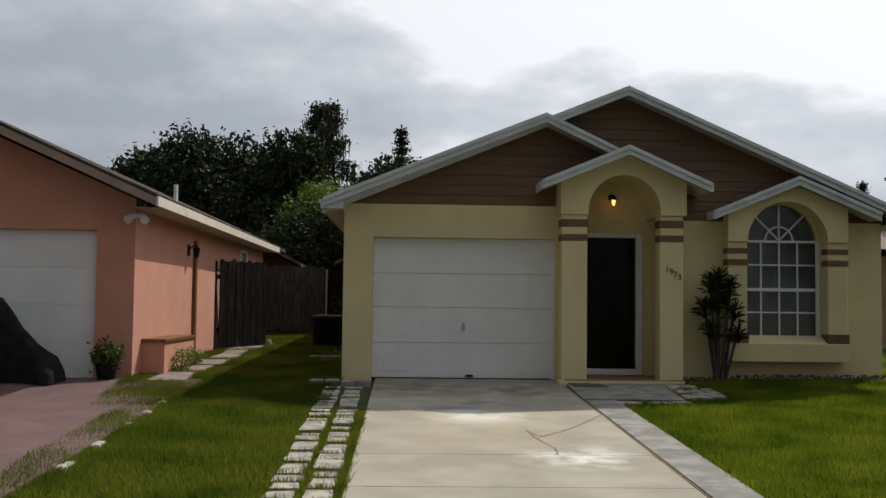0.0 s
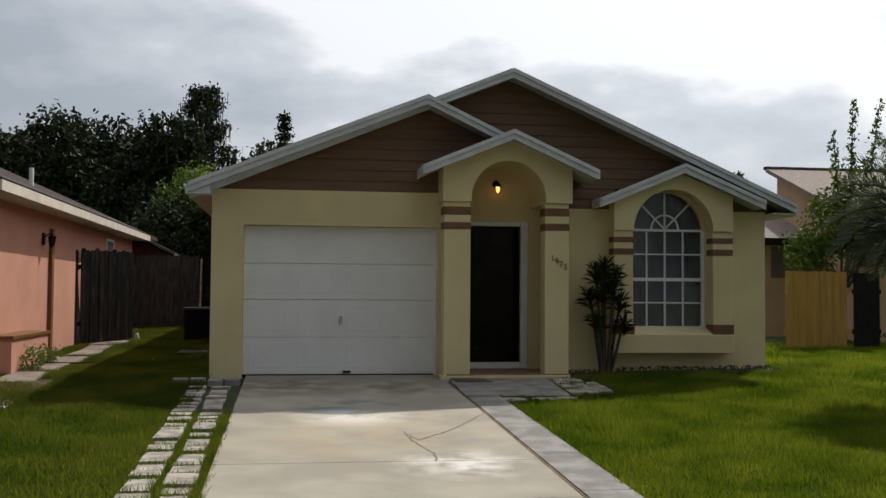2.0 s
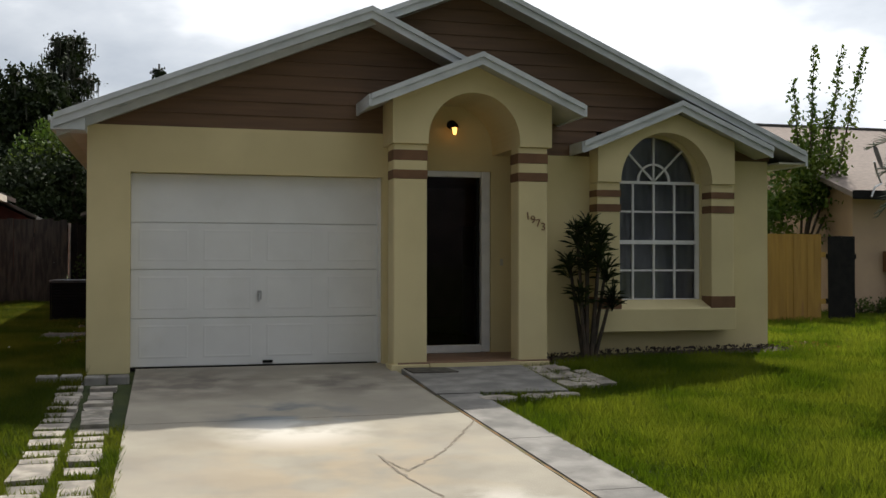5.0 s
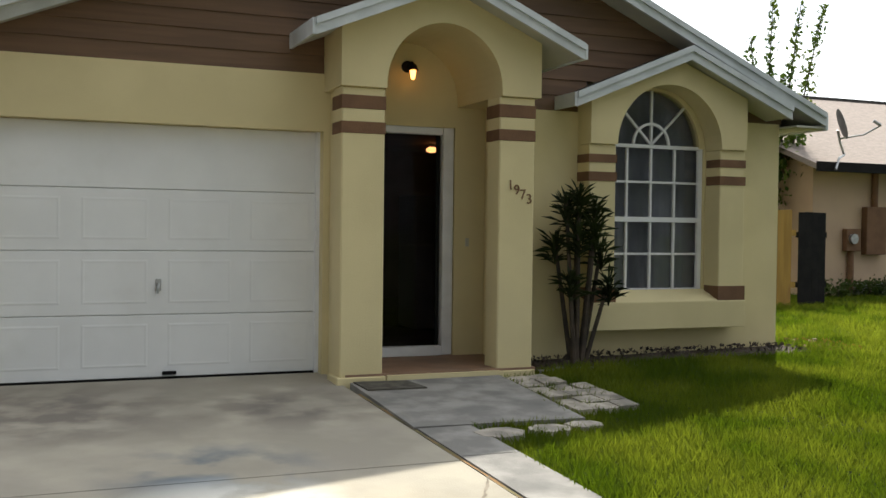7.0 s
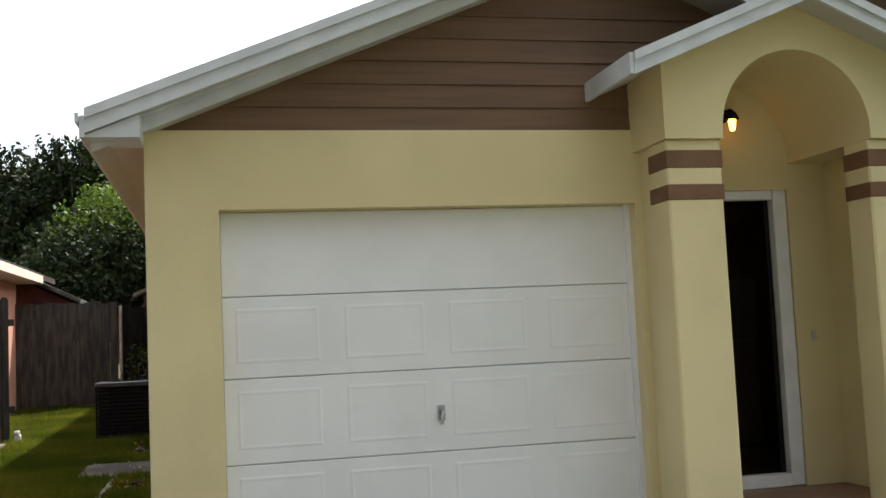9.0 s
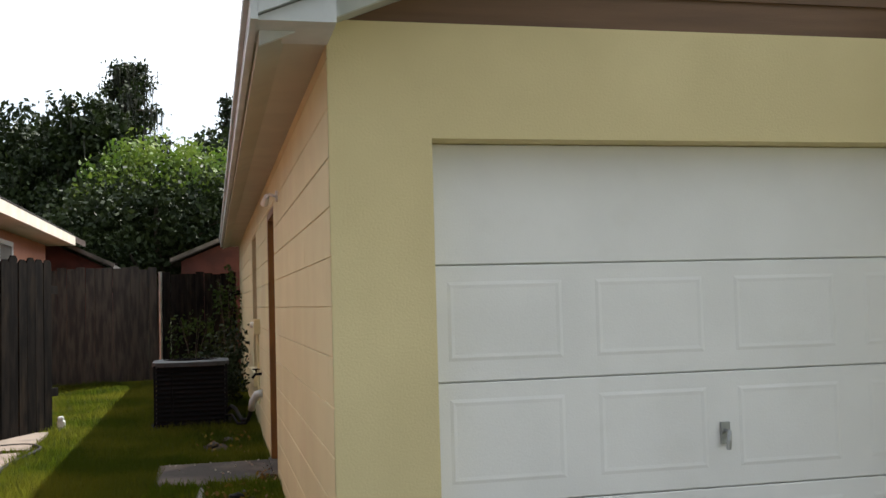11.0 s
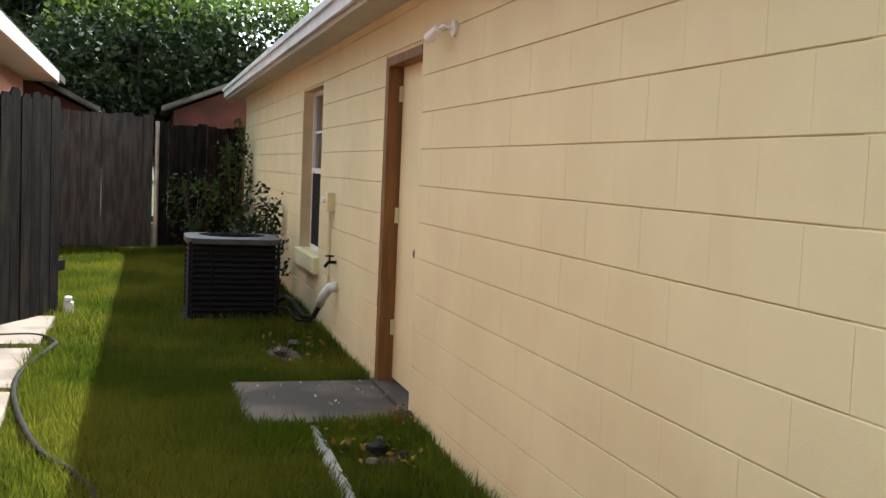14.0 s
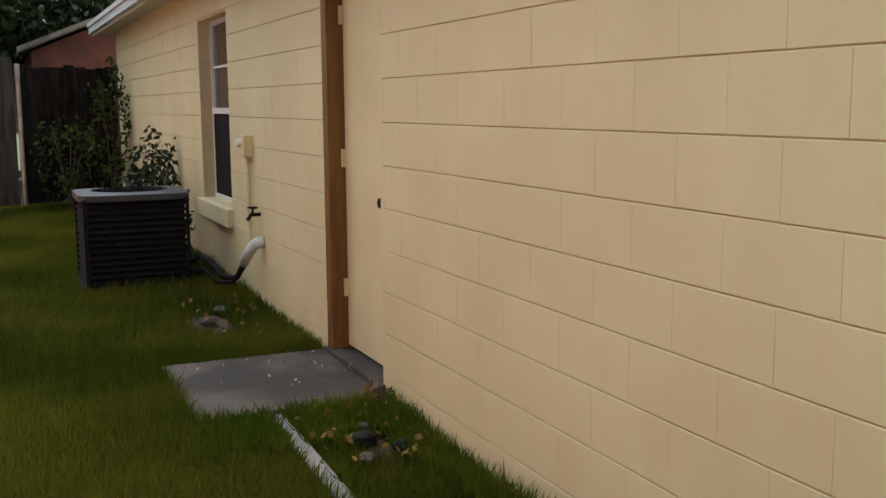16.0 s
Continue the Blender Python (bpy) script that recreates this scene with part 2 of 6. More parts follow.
def prism(bm, poly, y0, y1, axis="y"):
    """Extrude a polygon: axis y takes (x, z) points, axis x takes (y, z), axis z takes (x, y)."""
    def at(p, d):
        return {"y": (p[0], d, p[1]), "x": (d, p[0], p[1]), "z": (p[0], p[1], d)}[axis]
    a = [bm.verts.new(at(p, y0)) for p in poly]
    b = [bm.verts.new(at(p, y1)) for p in poly]
    faces = [bm.faces.new(a), bm.faces.new(b[::-1])]
    n = len(poly)
    for i in range(n):
        faces.append(bm.faces.new((a[i], b[i], b[(i + 1) % n], a[(i + 1) % n])))
    bmesh.ops.recalc_face_normals(bm, faces=faces)
    return faces


def tube(bm, pts, r, seg=8, r_end=None, cap=True):
    """A tapered tube along points."""
    rings = []
    pts = [Vector(p) for p in pts]
    for i, p in enumerate(pts):
        d = (pts[min(i + 1, len(pts) - 1)] - pts[max(i - 1, 0)]).normalized()
        u = d.orthogonal().normalized() if i == 0 else (rings_u - d * rings_u.dot(d)).normalized()
        rings_u = u
        v = d.cross(u)
        rr = r if r_end is None else r + (r_end - r) * i / (len(pts) - 1)
        rings.append([bm.verts.new(p + (u * math.cos(a) + v * math.sin(a)) * rr) for a in [2 * math.pi * k / seg for k in range(seg)]])
    for a, b in zip(rings, rings[1:]):
        for k in range(seg):
            bm.faces.new((a[k], a[(k + 1) % seg], b[(k + 1) % seg], b[k]))
    if cap:
        bm.faces.new(rings[0][::-1])
        bm.faces.new(rings[-1])


def part(name, bm, mat, parent=None, label="", bevel=0.0, smooth=False, kind=""):
    if bevel:
        bmesh.ops.bevel(bm, geom=list(bm.edges), offset=bevel, segments=1, affect="EDGES", profile=0.5)
    me = bpy.data.meshes.new(name)
    bm.to_mesh(me)
    bm.free()
    me.materials.append(mat)
    if smooth:
        me.shade_smooth()
    ob = new(name, me)
    if parent:
        ob.parent = parent
        ob.matrix_basis = Matrix.Translation(-origin_of(parent))
    return tagged(ob, label, kind=kind)


def origin_of(ob):
    """Where an unturned thing or part stands."""
    v = Vector(ob.location)
    while ob.parent:
        ob = ob.parent
        v += Vector(ob.location)
    return v


def thing(name, at, label, category, group="", kind=""):
    ob = new(name)
    ob.location = at
    return tagged(ob, label, category, group, kind)


def boxpart(name, dims, mat, parent=None, label="", bevel=0.0, kind=""):
    bm = bmesh.new()
    box(bm, *dims)
    return part(name, bm, mat, parent, label, bevel, kind=kind)


def ground_z(x, y):
    z = 0.045 * y if y < 0 else 0.018 * y
    if x > 4.5:
        z += 0.08 * min((x - 4.5) / 2, 1) * max(0, min(1, (y + 4) / 3))
    return z


# ---- ground ----
def make_ground():
    xs = sorted(set([-400, -100, -50, -30, -20] + [round(-12 + 0.5 * i, 2) for i in range(65)] + [25, 35, 60, 150, 400]))
    ys = sorted(set([-400, -100, -60, -40, -30] + [round(-24 + 0.5 * i, 2) for i in range(110)] + [40, 60, 100, 400]))
    bm = bmesh.new()
    g = [[bm.verts.new((x, y, ground_z(x, max(-24, min(y, 30))) - 0.035)) for x in xs] for y in ys]
    for j in range(len(ys) - 1):
        for i in range(len(xs) - 1):
            bm.faces.new((g[j][i], g[j][i + 1], g[j + 1][i + 1], g[j + 1][i]))
    return part("ground", bm, TURF, None, "mown green lawn over slightly sloping ground", kind="structure")


make_ground()


COVERED = []


def slab(name, pts, thick, mat, label, parent=None, lift=0.0, kind="structure", bevel=0.0):
    """A flat slab that follows the ground: points (x, y) round it."""
    COVERED.append(pts)
    bm = bmesh.new()
    a = [bm.verts.new((x, y, ground_z(x, y) + lift)) for x, y in pts]
    b = [bm.verts.new((x, y, ground_z(x, y) + lift - thick)) for x, y in pts]
    n = len(pts)
    fs = [bm.faces.new(a), bm.faces.new(b[::-1])]
    for i in range(n):
        fs.append(bm.faces.new((a[i], b[i], b[(i + 1) % n], a[(i + 1) % n])))
    bmesh.ops.recalc_face_normals(bm, faces=fs)
    return part(name, bm, mat, parent, label, bevel, kind=kind)


SK = 0.010


def drive_x(x, y):
    return x - SK * y


def driveway():
    cuts = [0.1, -2.95, -5.8, -7.15, -10.1, -13.0, -16.0, -19.0]
    for a, b in zip(cuts, cuts[1:]):
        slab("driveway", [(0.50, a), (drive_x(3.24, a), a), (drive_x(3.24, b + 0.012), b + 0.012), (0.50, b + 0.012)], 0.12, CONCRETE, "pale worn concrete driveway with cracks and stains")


driveway()
cuts = [-2.15, -2.9, -4.1, -5.6, -7.0, -8.6, -10.2, -12.0, -14.0, -17.0]
for a, b in zip(cuts, cuts[1:]):
    slab("pavement", [(drive_x(3.27, a), a), (drive_x(3.67, a), a), (drive_x(3.67, b + 0.01), b + 0.01), (drive_x(3.27, b + 0.01), b + 0.01)], 0.1, GREYCON, "weathered grey concrete kerb strip beside the driveway", lift=0.012)
slab("pavement", [(3.30, -0.54), (4.68, -0.54), (4.58, -2.2), (3.27, -2.13)], 0.1, GREYCON, "grey concrete entry pad with dark stains", lift=0.02)
slab("pavement", [(-2.0, -8.9), (-2.0, -0.3), (-12, -0.3), (-12, -12), (-1.6, -12)], 0.1, PAVE, "dark red painted driveway of the pink house", lift=0.01)

# ---- house ----
house = thing("house", (0, 0, 0), "yellow stucco single-storey house with brown gables and an attached garage", "house")
WT = 2.63


def arch(cx, zs, r, n=20, a0=0.0, a1=math.pi):
    return [(cx + r * math.cos(a0 + (a1 - a0) * i / n), zs + r * math.sin(a0 + (a1 - a0) * i / n)) for i in range(n + 1)]


def arch_plate(bm, outer, cx, zs, r, y0, y1, n=20):
    """A plate in the xz plane with an arched notch from below: outer runs from the notch's right foot round to its left foot."""
    prism(bm, outer + arch(cx, zs, r, n)[::-1], y0, y1)


bm = bmesh.new()
prism(bm, [(0, -0.3), (0.44, -0.3), (0.44, 2.13), (3.2, 2.13), (3.2, -0.3), (3.3, -0.3), (3.3, WT), (0, WT)], 0, 0.2)
part("wall", bm, STUCCO, house, "yellow textured stucco garage front")
boxpart("wall", (5.05, 6.08, 0.1, 0.3, -0.3, 2.45), STUCCO, house)
boxpart("wall", (7.34, 8.26, 0.1, 0.3, -0.3, 2.45), STUCCO, house)
boxpart("wall", (6.08, 7.34, 0.1, 0.3, -0.3, 0.66), STUCCO, house)
boxpart("wall", (8.06, 8.26, 0.3, 14.3, -0.3, 2.5), STUCCO, house)
boxpart("wall", (0.2, 8.26, 14.3, 14.5, -0.3, 2.5), STUCCO, house)


def roof_slope(xa, za, xp, zp, y0, y1, fascia=0.12, t=0.10, soft=0.0):
    """One sloping plane with its two-step fascia along the front edge and a painted underside."""
    bm = bmesh.new()
    prism(bm, [(xa, za), (xp, zp), (xp, zp - 0.05), (xa, za - 0.05)], y0 + 0.03, y1)
    part("roof", bm, SHINGLE, house, "dark grey shingle roof slope")
    bm = bmesh.new()
    prism(bm, [(xa, za - 0.052), (xp, zp - 0.052), (xp, zp - t), (xa, za - t)], y0 + 0.03, soft if soft else y1)
    part("soffit", bm, SOFFIT, house, "painted underside of the overhang")
    bm = bmesh.new()
    prism(bm, [(xa, za + 0.012), (xp, zp + 0.012), (xp, zp - fascia), (xa, za - fascia)], y0, y0 + 0.028)
    part("fascia", bm, TRIM, house, "grey-white painted fascia board")
    bm = bmesh.new()
    prism(bm, [(xa, za + 0.02), (xp, zp + 0.02), (xp, zp - 0.038), (xa, za - 0.038)], y0 - 0.022, y0 - 0.001)
    part("fascia_strip", bm, TRIM, house, "narrow upper trim strip with worn paint")


# garage gable
roof_slope(-0.30, 2.66, 3.0, 3.975, -0.38, 7.0, soft=0.0)
roof_slope(4.85, 3.10, 3.0, 3.975, -0.38, 1.2, soft=0.0)
# main gable
roof_slope(-0.29, 2.58, 4.27, 4.44, -0.2, 14.6, soft=0.0)
roof_slope(8.62, 2.545, 4.27, 4.44, -0.2, 14.6, soft=0.0)
# porch and bay gables
roof_slope(2.92, 2.94, 4.165, 3.455, -0.76, 1.2)
roof_slope(5.37, 2.92, 4.165, 3.455, -0.76, 1.2)
roof_slope(5.56, 2.57, 6.84, 3.10, -0.3, 0.6)
roof_slope(8.09, 2.575, 6.84, 3.10, -0.3, 0.6)

# eave boards along the low edges of the small gables
for x0, x1, y0, y1, z0, z1 in ((2.892, 2.918, -0.76, 0.02, 2.825, 2.955), (5.372, 5.398, -0.76, 0.10, 2.805, 2.935), (5.533, 5.558, -0.30, 0.10, 2.455, 2.585)):
    boxpart("fascia", (x0, x1, y0, y1, z0, z1), TRIM, house, "grey-white painted fascia board")
# side eave: fascia board, drip strip, boxed soffit
boxpart("fascia", (-0.33, -0.301, -0.38, 14.6, 2.515, 2.64), TRIM, house, "grey-white painted fascia board")
boxpart("fascia_strip", (-0.352, -0.331, -0.40, 14.6, 2.60, 2.652), TRIM, house, "narrow upper trim strip with worn paint")
boxpart("soffit", (-0.300, 0.0, 0.01, 14.6, 2.525, 2.545), SOFFIT, house, "painted boxed soffit")
bm = bmesh.new()
prism(bm, [(-0.30, 2.52), (0.0, 2.52), (0.0, 2.655), (-0.30, 2.535)], -0.35, -0.005)
part("eave_return", bm, TRIM, house, "painted boxed eave end")
boxpart("fascia", (8.62, 8.65, -0.2, 14.6, 2.38, 2.54), TRIM, house, "grey-white painted fascia board")
boxpart("soffit", (8.26, 8.62, -0.17, 14.6, 2.40, 2.42), SOFFIT, house, "painted boxed soffit")


def lap_board(g, a0, b0, a1, b1, y, z, z1):
    """One board, leaning out at its lower edge."""
    bm = bmesh.new()
    v = [bm.verts.new(p) for p in ((a0, y - 0.018, z), (b0, y - 0.018, z), (b1, y - 0.004, z1), (a1, y - 0.004, z1), (a0, y + 0.03, z), (b0, y + 0.03, z), (b1, y + 0.03, z1), (a1, y + 0.03, z1))]
    for f in ((0, 1, 2, 3), (5, 4, 7, 6), (4, 5, 1, 0), (3, 2, 6, 7), (1, 5, 6, 2), (4, 0, 3, 7)):
        bm.faces.new([v[i] for i in f])
    part("board", bm, SIDING, g)


def siding(z0, apex, sl, sr, x_min, x_max, y, clear, step=0.155):
    """Lapped boards up a gable; the slopes sl and sr fall from the apex."""
    g = boxpart("gable", (0, 0.01, y + 0.05, y + 0.06, z0, z0 + 0.01), SIDING, house, "brown horizontal lap siding in the gable")
    ax, az = apex
    z = z0
    while z < az - 0.02:
        z1 = min(z + step, az - 0.005)
        def lim(zz):
            lo, hi = max(x_min, ax - (az - zz) / sl), min(x_max, ax + (az - zz) / sr)
            return (max(lo, clear[1]), hi) if clear[0] == "right" and z < 3.05 else (lo, min(hi, clear[1])) if clear[0] == "left" and z < 3.05 else (lo, hi)
        (a0, b0), (a1, b1) = lim(z), lim(z1)
        spans = [(a0, b0, a1, b1)]
        if clear[0] == "right" and z < 2.75:
            spans = [(a0, 5.90, a1, 5.90), (7.56, b0, 7.56, b1)]
        for a0, b0, a1, b1 in spans:
            if b1 - a1 > 0.05:
                lap_board(g, a0, b0, a1, b1, y, z, z1)
        z = z1


siding(WT, (3.0, 3.91), 0.397, 0.473, -0.25, 4.7, 0.03, ("left", 3.3))
siding(2.45, (4.27, 4.36), 0.40, 0.432, 0.4, 8.3, 0.13, ("right", 5.05))


GD = 0.14


def garage_door():
    d = boxpart("garage_door", (0.44, 3.2, 0.165, 0.20, 0.012, 2.13), WHITE, house, "white sectional garage door with embossed panels")
    zs = [0.012, 0.54, 1.075, 1.59, 2.13]
    for k in range(4):
        z0, z1 = zs[k] + 0.003, zs[k + 1] - 0.003
        bm = bmesh.new()
        box(bm, 0.441, 3.199, GD, 0.164, z0, z1)
        bmesh.ops.bevel(bm, geom=list(bm.edges), offset=0.004, segments=1, affect="EDGES")
        s = part("door_section", bm, WHITE, d)
        if k == 3:
            continue
        for i in range(4):
            x0 = 0.44 + 0.69 * i + 0.08
            x1 = x0 + 0.53
            bm = bmesh.new()
            a, b, dep = 0.0, 0.03, 0.003
            outer = [(x0, z0 + 0.09), (x1, z0 + 0.09), (x1, z1 - 0.07), (x0, z1 - 0.07)]
            inner = [(x0 + b, z0 + 0.09 + b), (x1 - b, z0 + 0.09 + b), (x1 - b, z1 - 0.07 - b), (x0 + b, z1 - 0.07 - b)]
            o = [bm.verts.new((x, GD, z)) for x, z in outer]
            m = [bm.verts.new((x, GD - dep, z)) for x, z in [(x0 + b / 2, z0 + 0.09 + b / 2), (x1 - b / 2, z0 + 0.09 + b / 2), (x1 - b / 2, z1 - 0.07 - b / 2), (x0 + b / 2, z1 - 0.07 - b / 2)]]
            n = [bm.verts.new((x, GD - 0.0015, z)) for x, z in inner]
            for r1, r2 in ((o, m), (m, n)):
                for q in range(4):
                    bm.faces.new((r1[q], r1[(q + 1) % 4], r2[(q + 1) % 4], r2[q]))
            bm.faces.new(n)
            part("panel", bm, WHITE, d)
    # lock handle and step plate
    bm = bmesh.new()
    box(bm, 1.80, 1.845, 0.125, 0.139, 0.74, 0.84)
    tube(bm, [(1.822, 0.125, 0.80), (1.822, 0.09, 0.80), (1.815, 0.08, 0.76), (1.81, 0.08, 0.72)], 0.011, 6)
    part("handle", bm, METAL, d, "small chrome T-handle lock", smooth=False)
    bm = bmesh.new()
    box(bm, 1.86, 1.97, 0.102, 0.139, 0.035, 0.062)
    part("lift_plate", bm, ACMETAL, d, "small dark lift handle at the foot of the door")
    boxpart("door_seal", (0.44, 3.2, 0.138, 0.19, -0.02, 0.0115), DARK, d, "black rubber bottom seal")
    bm = bmesh.new()
    box(bm, 3.165, 3.2, 0.105, 0.139, 0.0, 2.13)
    part("jamb", bm, FRAMEW, d, "white door stop trim")


garage_door()
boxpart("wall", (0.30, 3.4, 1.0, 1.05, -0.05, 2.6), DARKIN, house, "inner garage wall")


# ---- porch ----
def column(x0, x1, y0, y1, zt=2.47):
    c = boxpart("column", (x0, x1, y0, y1, -0.12, zt), STUCCO, house, "square yellow stucco porch column with brown bands", bevel=0.012)
    for z0, z1 in ((2.08, 2.18), (2.285, 2.40)):
        boxpart("band", (x0 - 0.006, x1 + 0.006, y0 - 0.006, y1 + 0.003, z0, z1), BAND, c, "painted brown stucco band", bevel=0.004)
    boxpart("plinth", (x0 - 0.03, x1 + 0.02, y0 - 0.035, y1, -0.12, 0.035), STUCCO, c, bevel=0.008)


column(3.22, 3.60, -0.49, -0.22)
column(4.67, 5.02, -0.49, -0.22)
boxpart("wall", (3.26, 3.58, -0.22, 0.5, -0.12, 2.47), STUCCO, house)
bm = bmesh.new()
PR = 0.535
top = [(4.145 + PR, 2.47), (5.065, 2.47), (5.065, 2.97), (4.165, 3.37), (3.205, 2.98), (3.205, 2.47), (4.145 - PR, 2.47)]
arch_plate(bm, top, 4.145, 2.525, PR, -0.52, 0.5, 26)
part("porch_arch", bm, STUCCO, house, "gabled stucco porch front with a round barrel arch", bevel=0.0)
boxpart("wall", (4.98, 5.03, -0.2, 0.5, -0.12, 2.47), STUCCO, house)
# entry wall with door
bm = bmesh.new()
prism(bm, [(3.6, 0.0), (3.6, 3.1), (5.05, 3.1), (5.05, 0.0), (4.66, 0.0), (4.66, 2.27), (3.62, 2.27), (3.62, 0.0)], 0.5, 0.62)
part("wall", bm, STUCCO, house)
boxpart("porch_floor", (3.27, 5.05, -0.5, 0.62, -0.2, 0.055), material("brown_porch_paint", (0.27, 0.16, 0.10), (0.21, 0.125, 0.08), 0.6, 4, mottle=((0.35, 0.26, 0.18), 3, 0.55, 0.75, 0.5)), house, "brown painted porch floor")
boxpart("porch_step", (3.63, 4.69, -0.53, -0.5, -0.2, 0.04), STUCCO, house, "yellow painted porch edge")
fd = boxpart("front_door", (3.70, 4.54, 0.602, 0.606, 0.15, 2.2), clear_glass("storm_glass", (0.6, 0.6, 0.61), 0.02, 1.2), house, "glazed storm door, dark inside")
fd.visible_shadow = False
for dims in ((4.545, 4.655, 0.515, 0.60, 0.06, 2.27), (3.62, 3.695, 0.515, 0.60, 0.06, 2.27), (3.70, 4.54, 0.515, 0.60, 2.20, 2.27), (3.70, 4.54, 0.50, 0.60, 0.057, 0.15)):
    boxpart("door_frame", dims, FRAMEW, fd, "white painted door frame", bevel=0.006)
bm = bmesh.new()
box(bm, 4.50, 4.53, 0.575, 0.601, 0.15, 2.2)
part("door_stile", bm, DARK, fd, "black door stile")
boxpart("doorbell", (4.78, 4.815, 0.488, 0.5, 1.12, 1.2), SOFFIT, house, "small doorbell")

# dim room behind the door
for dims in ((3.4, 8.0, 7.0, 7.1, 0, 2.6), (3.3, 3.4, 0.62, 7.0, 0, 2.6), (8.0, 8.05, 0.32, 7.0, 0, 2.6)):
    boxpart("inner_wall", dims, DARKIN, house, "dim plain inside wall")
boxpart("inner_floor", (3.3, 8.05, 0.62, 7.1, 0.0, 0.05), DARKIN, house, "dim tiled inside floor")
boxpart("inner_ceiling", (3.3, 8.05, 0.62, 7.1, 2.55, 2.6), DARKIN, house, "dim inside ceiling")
fridge = thing("refrigerator", (5.5, 3.0, 0.05), "pale refrigerator standing in the dim room", "refrigerator")
boxpart("body", (5.2, 5.75, 3.0, 3.6, 0.05, 1.1), material("dull_white", (0.4, 0.4, 0.42), None, 0.5, 2), fridge, bevel=0.02)
boxpart("freezer_door", (5.2, 5.75, 2.97, 2.999, 1.12, 1.70), material("dull_white_door", (0.36, 0.36, 0.38), None, 0.5, 2), fridge, bevel=0.01)
boxpart("top", (5.2, 5.75, 3.0, 3.6, 1.101, 1.70), material("dull_white_top", (0.38, 0.38, 0.4), None, 0.5, 2), fridge)
cl = thing("ceiling_lamp", (6.35, 5.4, 2.55), "lit round ceiling lamp with an orange glass shade", "lamp")
bm = bmesh.new()
bmesh.ops.create_uvsphere(bm, u_segments=16, v_segments=8, radius=0.085)
for v in bm.verts:
    v.co = Vector((6.35, 5.4, 2.46)) + Vector((v.co.x, v.co.y, v.co.z * 0.55))
part("shade", bm, glowing("lamp_glow", (1.0, 0.36, 0.12), 3.0), cl, "glowing orange glass bowl", smooth=True)
bm = bmesh.new()
tube(bm, [(6.35, 5.4, 2.549), (6.35, 5.4, 2.50)], 0.05, 12)
part("base", bm, METAL, cl, "round metal base")

# porch lamp on the entry wall
pl = thing("wall_lamp", (4.15, 0.5, 2.8), "lit amber wall lamp with dark cap over the front door", "lamp")
bm = bmesh.new()
tube(bm, [(4.15, 0.499, 2.83), (4.15, 0.47, 2.83)], 0.055, 12)
tube(bm, [(4.15, 0.47, 2.83), (4.15, 0.36, 2.85), (4.15, 0.33, 2.84), (4.15, 0.33, 2.80)], 0.014, 8)
part("bracket", bm, DARK, pl, "dark metal bracket and wall plate")
bm = bmesh.new()
tube(bm, [(4.15, 0.33, 2.83), (4.15, 0.33, 2.80), (4.15, 0.33, 2.775)], 0.03, 12, 0.055)
part("cap", bm, DARK, pl, "dark metal cap")
bm = bmesh.new()
tube(bm, [(4.15, 0.33, 2.775), (4.15, 0.33, 2.73), (4.15, 0.33, 2.70), (4.15, 0.33, 2.69)], 0.030, 14, 0.015)
part("glass", bm, glowing("warm_bulb", (1.0, 0.42, 0.10), 4.0), pl, "glowing amber glass", smooth=True)

# house number, four digits stepping down the column
for i, ch in enumerate("1973"):
    cu = bpy.data.curves.new("number", "FONT")
    cu.body = ch
    cu.size, cu.extrude = 0.125, 0.003
    cu.align_x = "CENTER"
    cu.materials.append(BAND)
    o = new("number", cu)
    o.parent = house
    o.matrix_basis = Matrix.Translation((4.785 + 0.062 * i, -0.496, 1.645 - 0.040 * i)) @ pose(0, 0, 0, 90, -4, 0)
    tagged(o, "dark metal house digit")


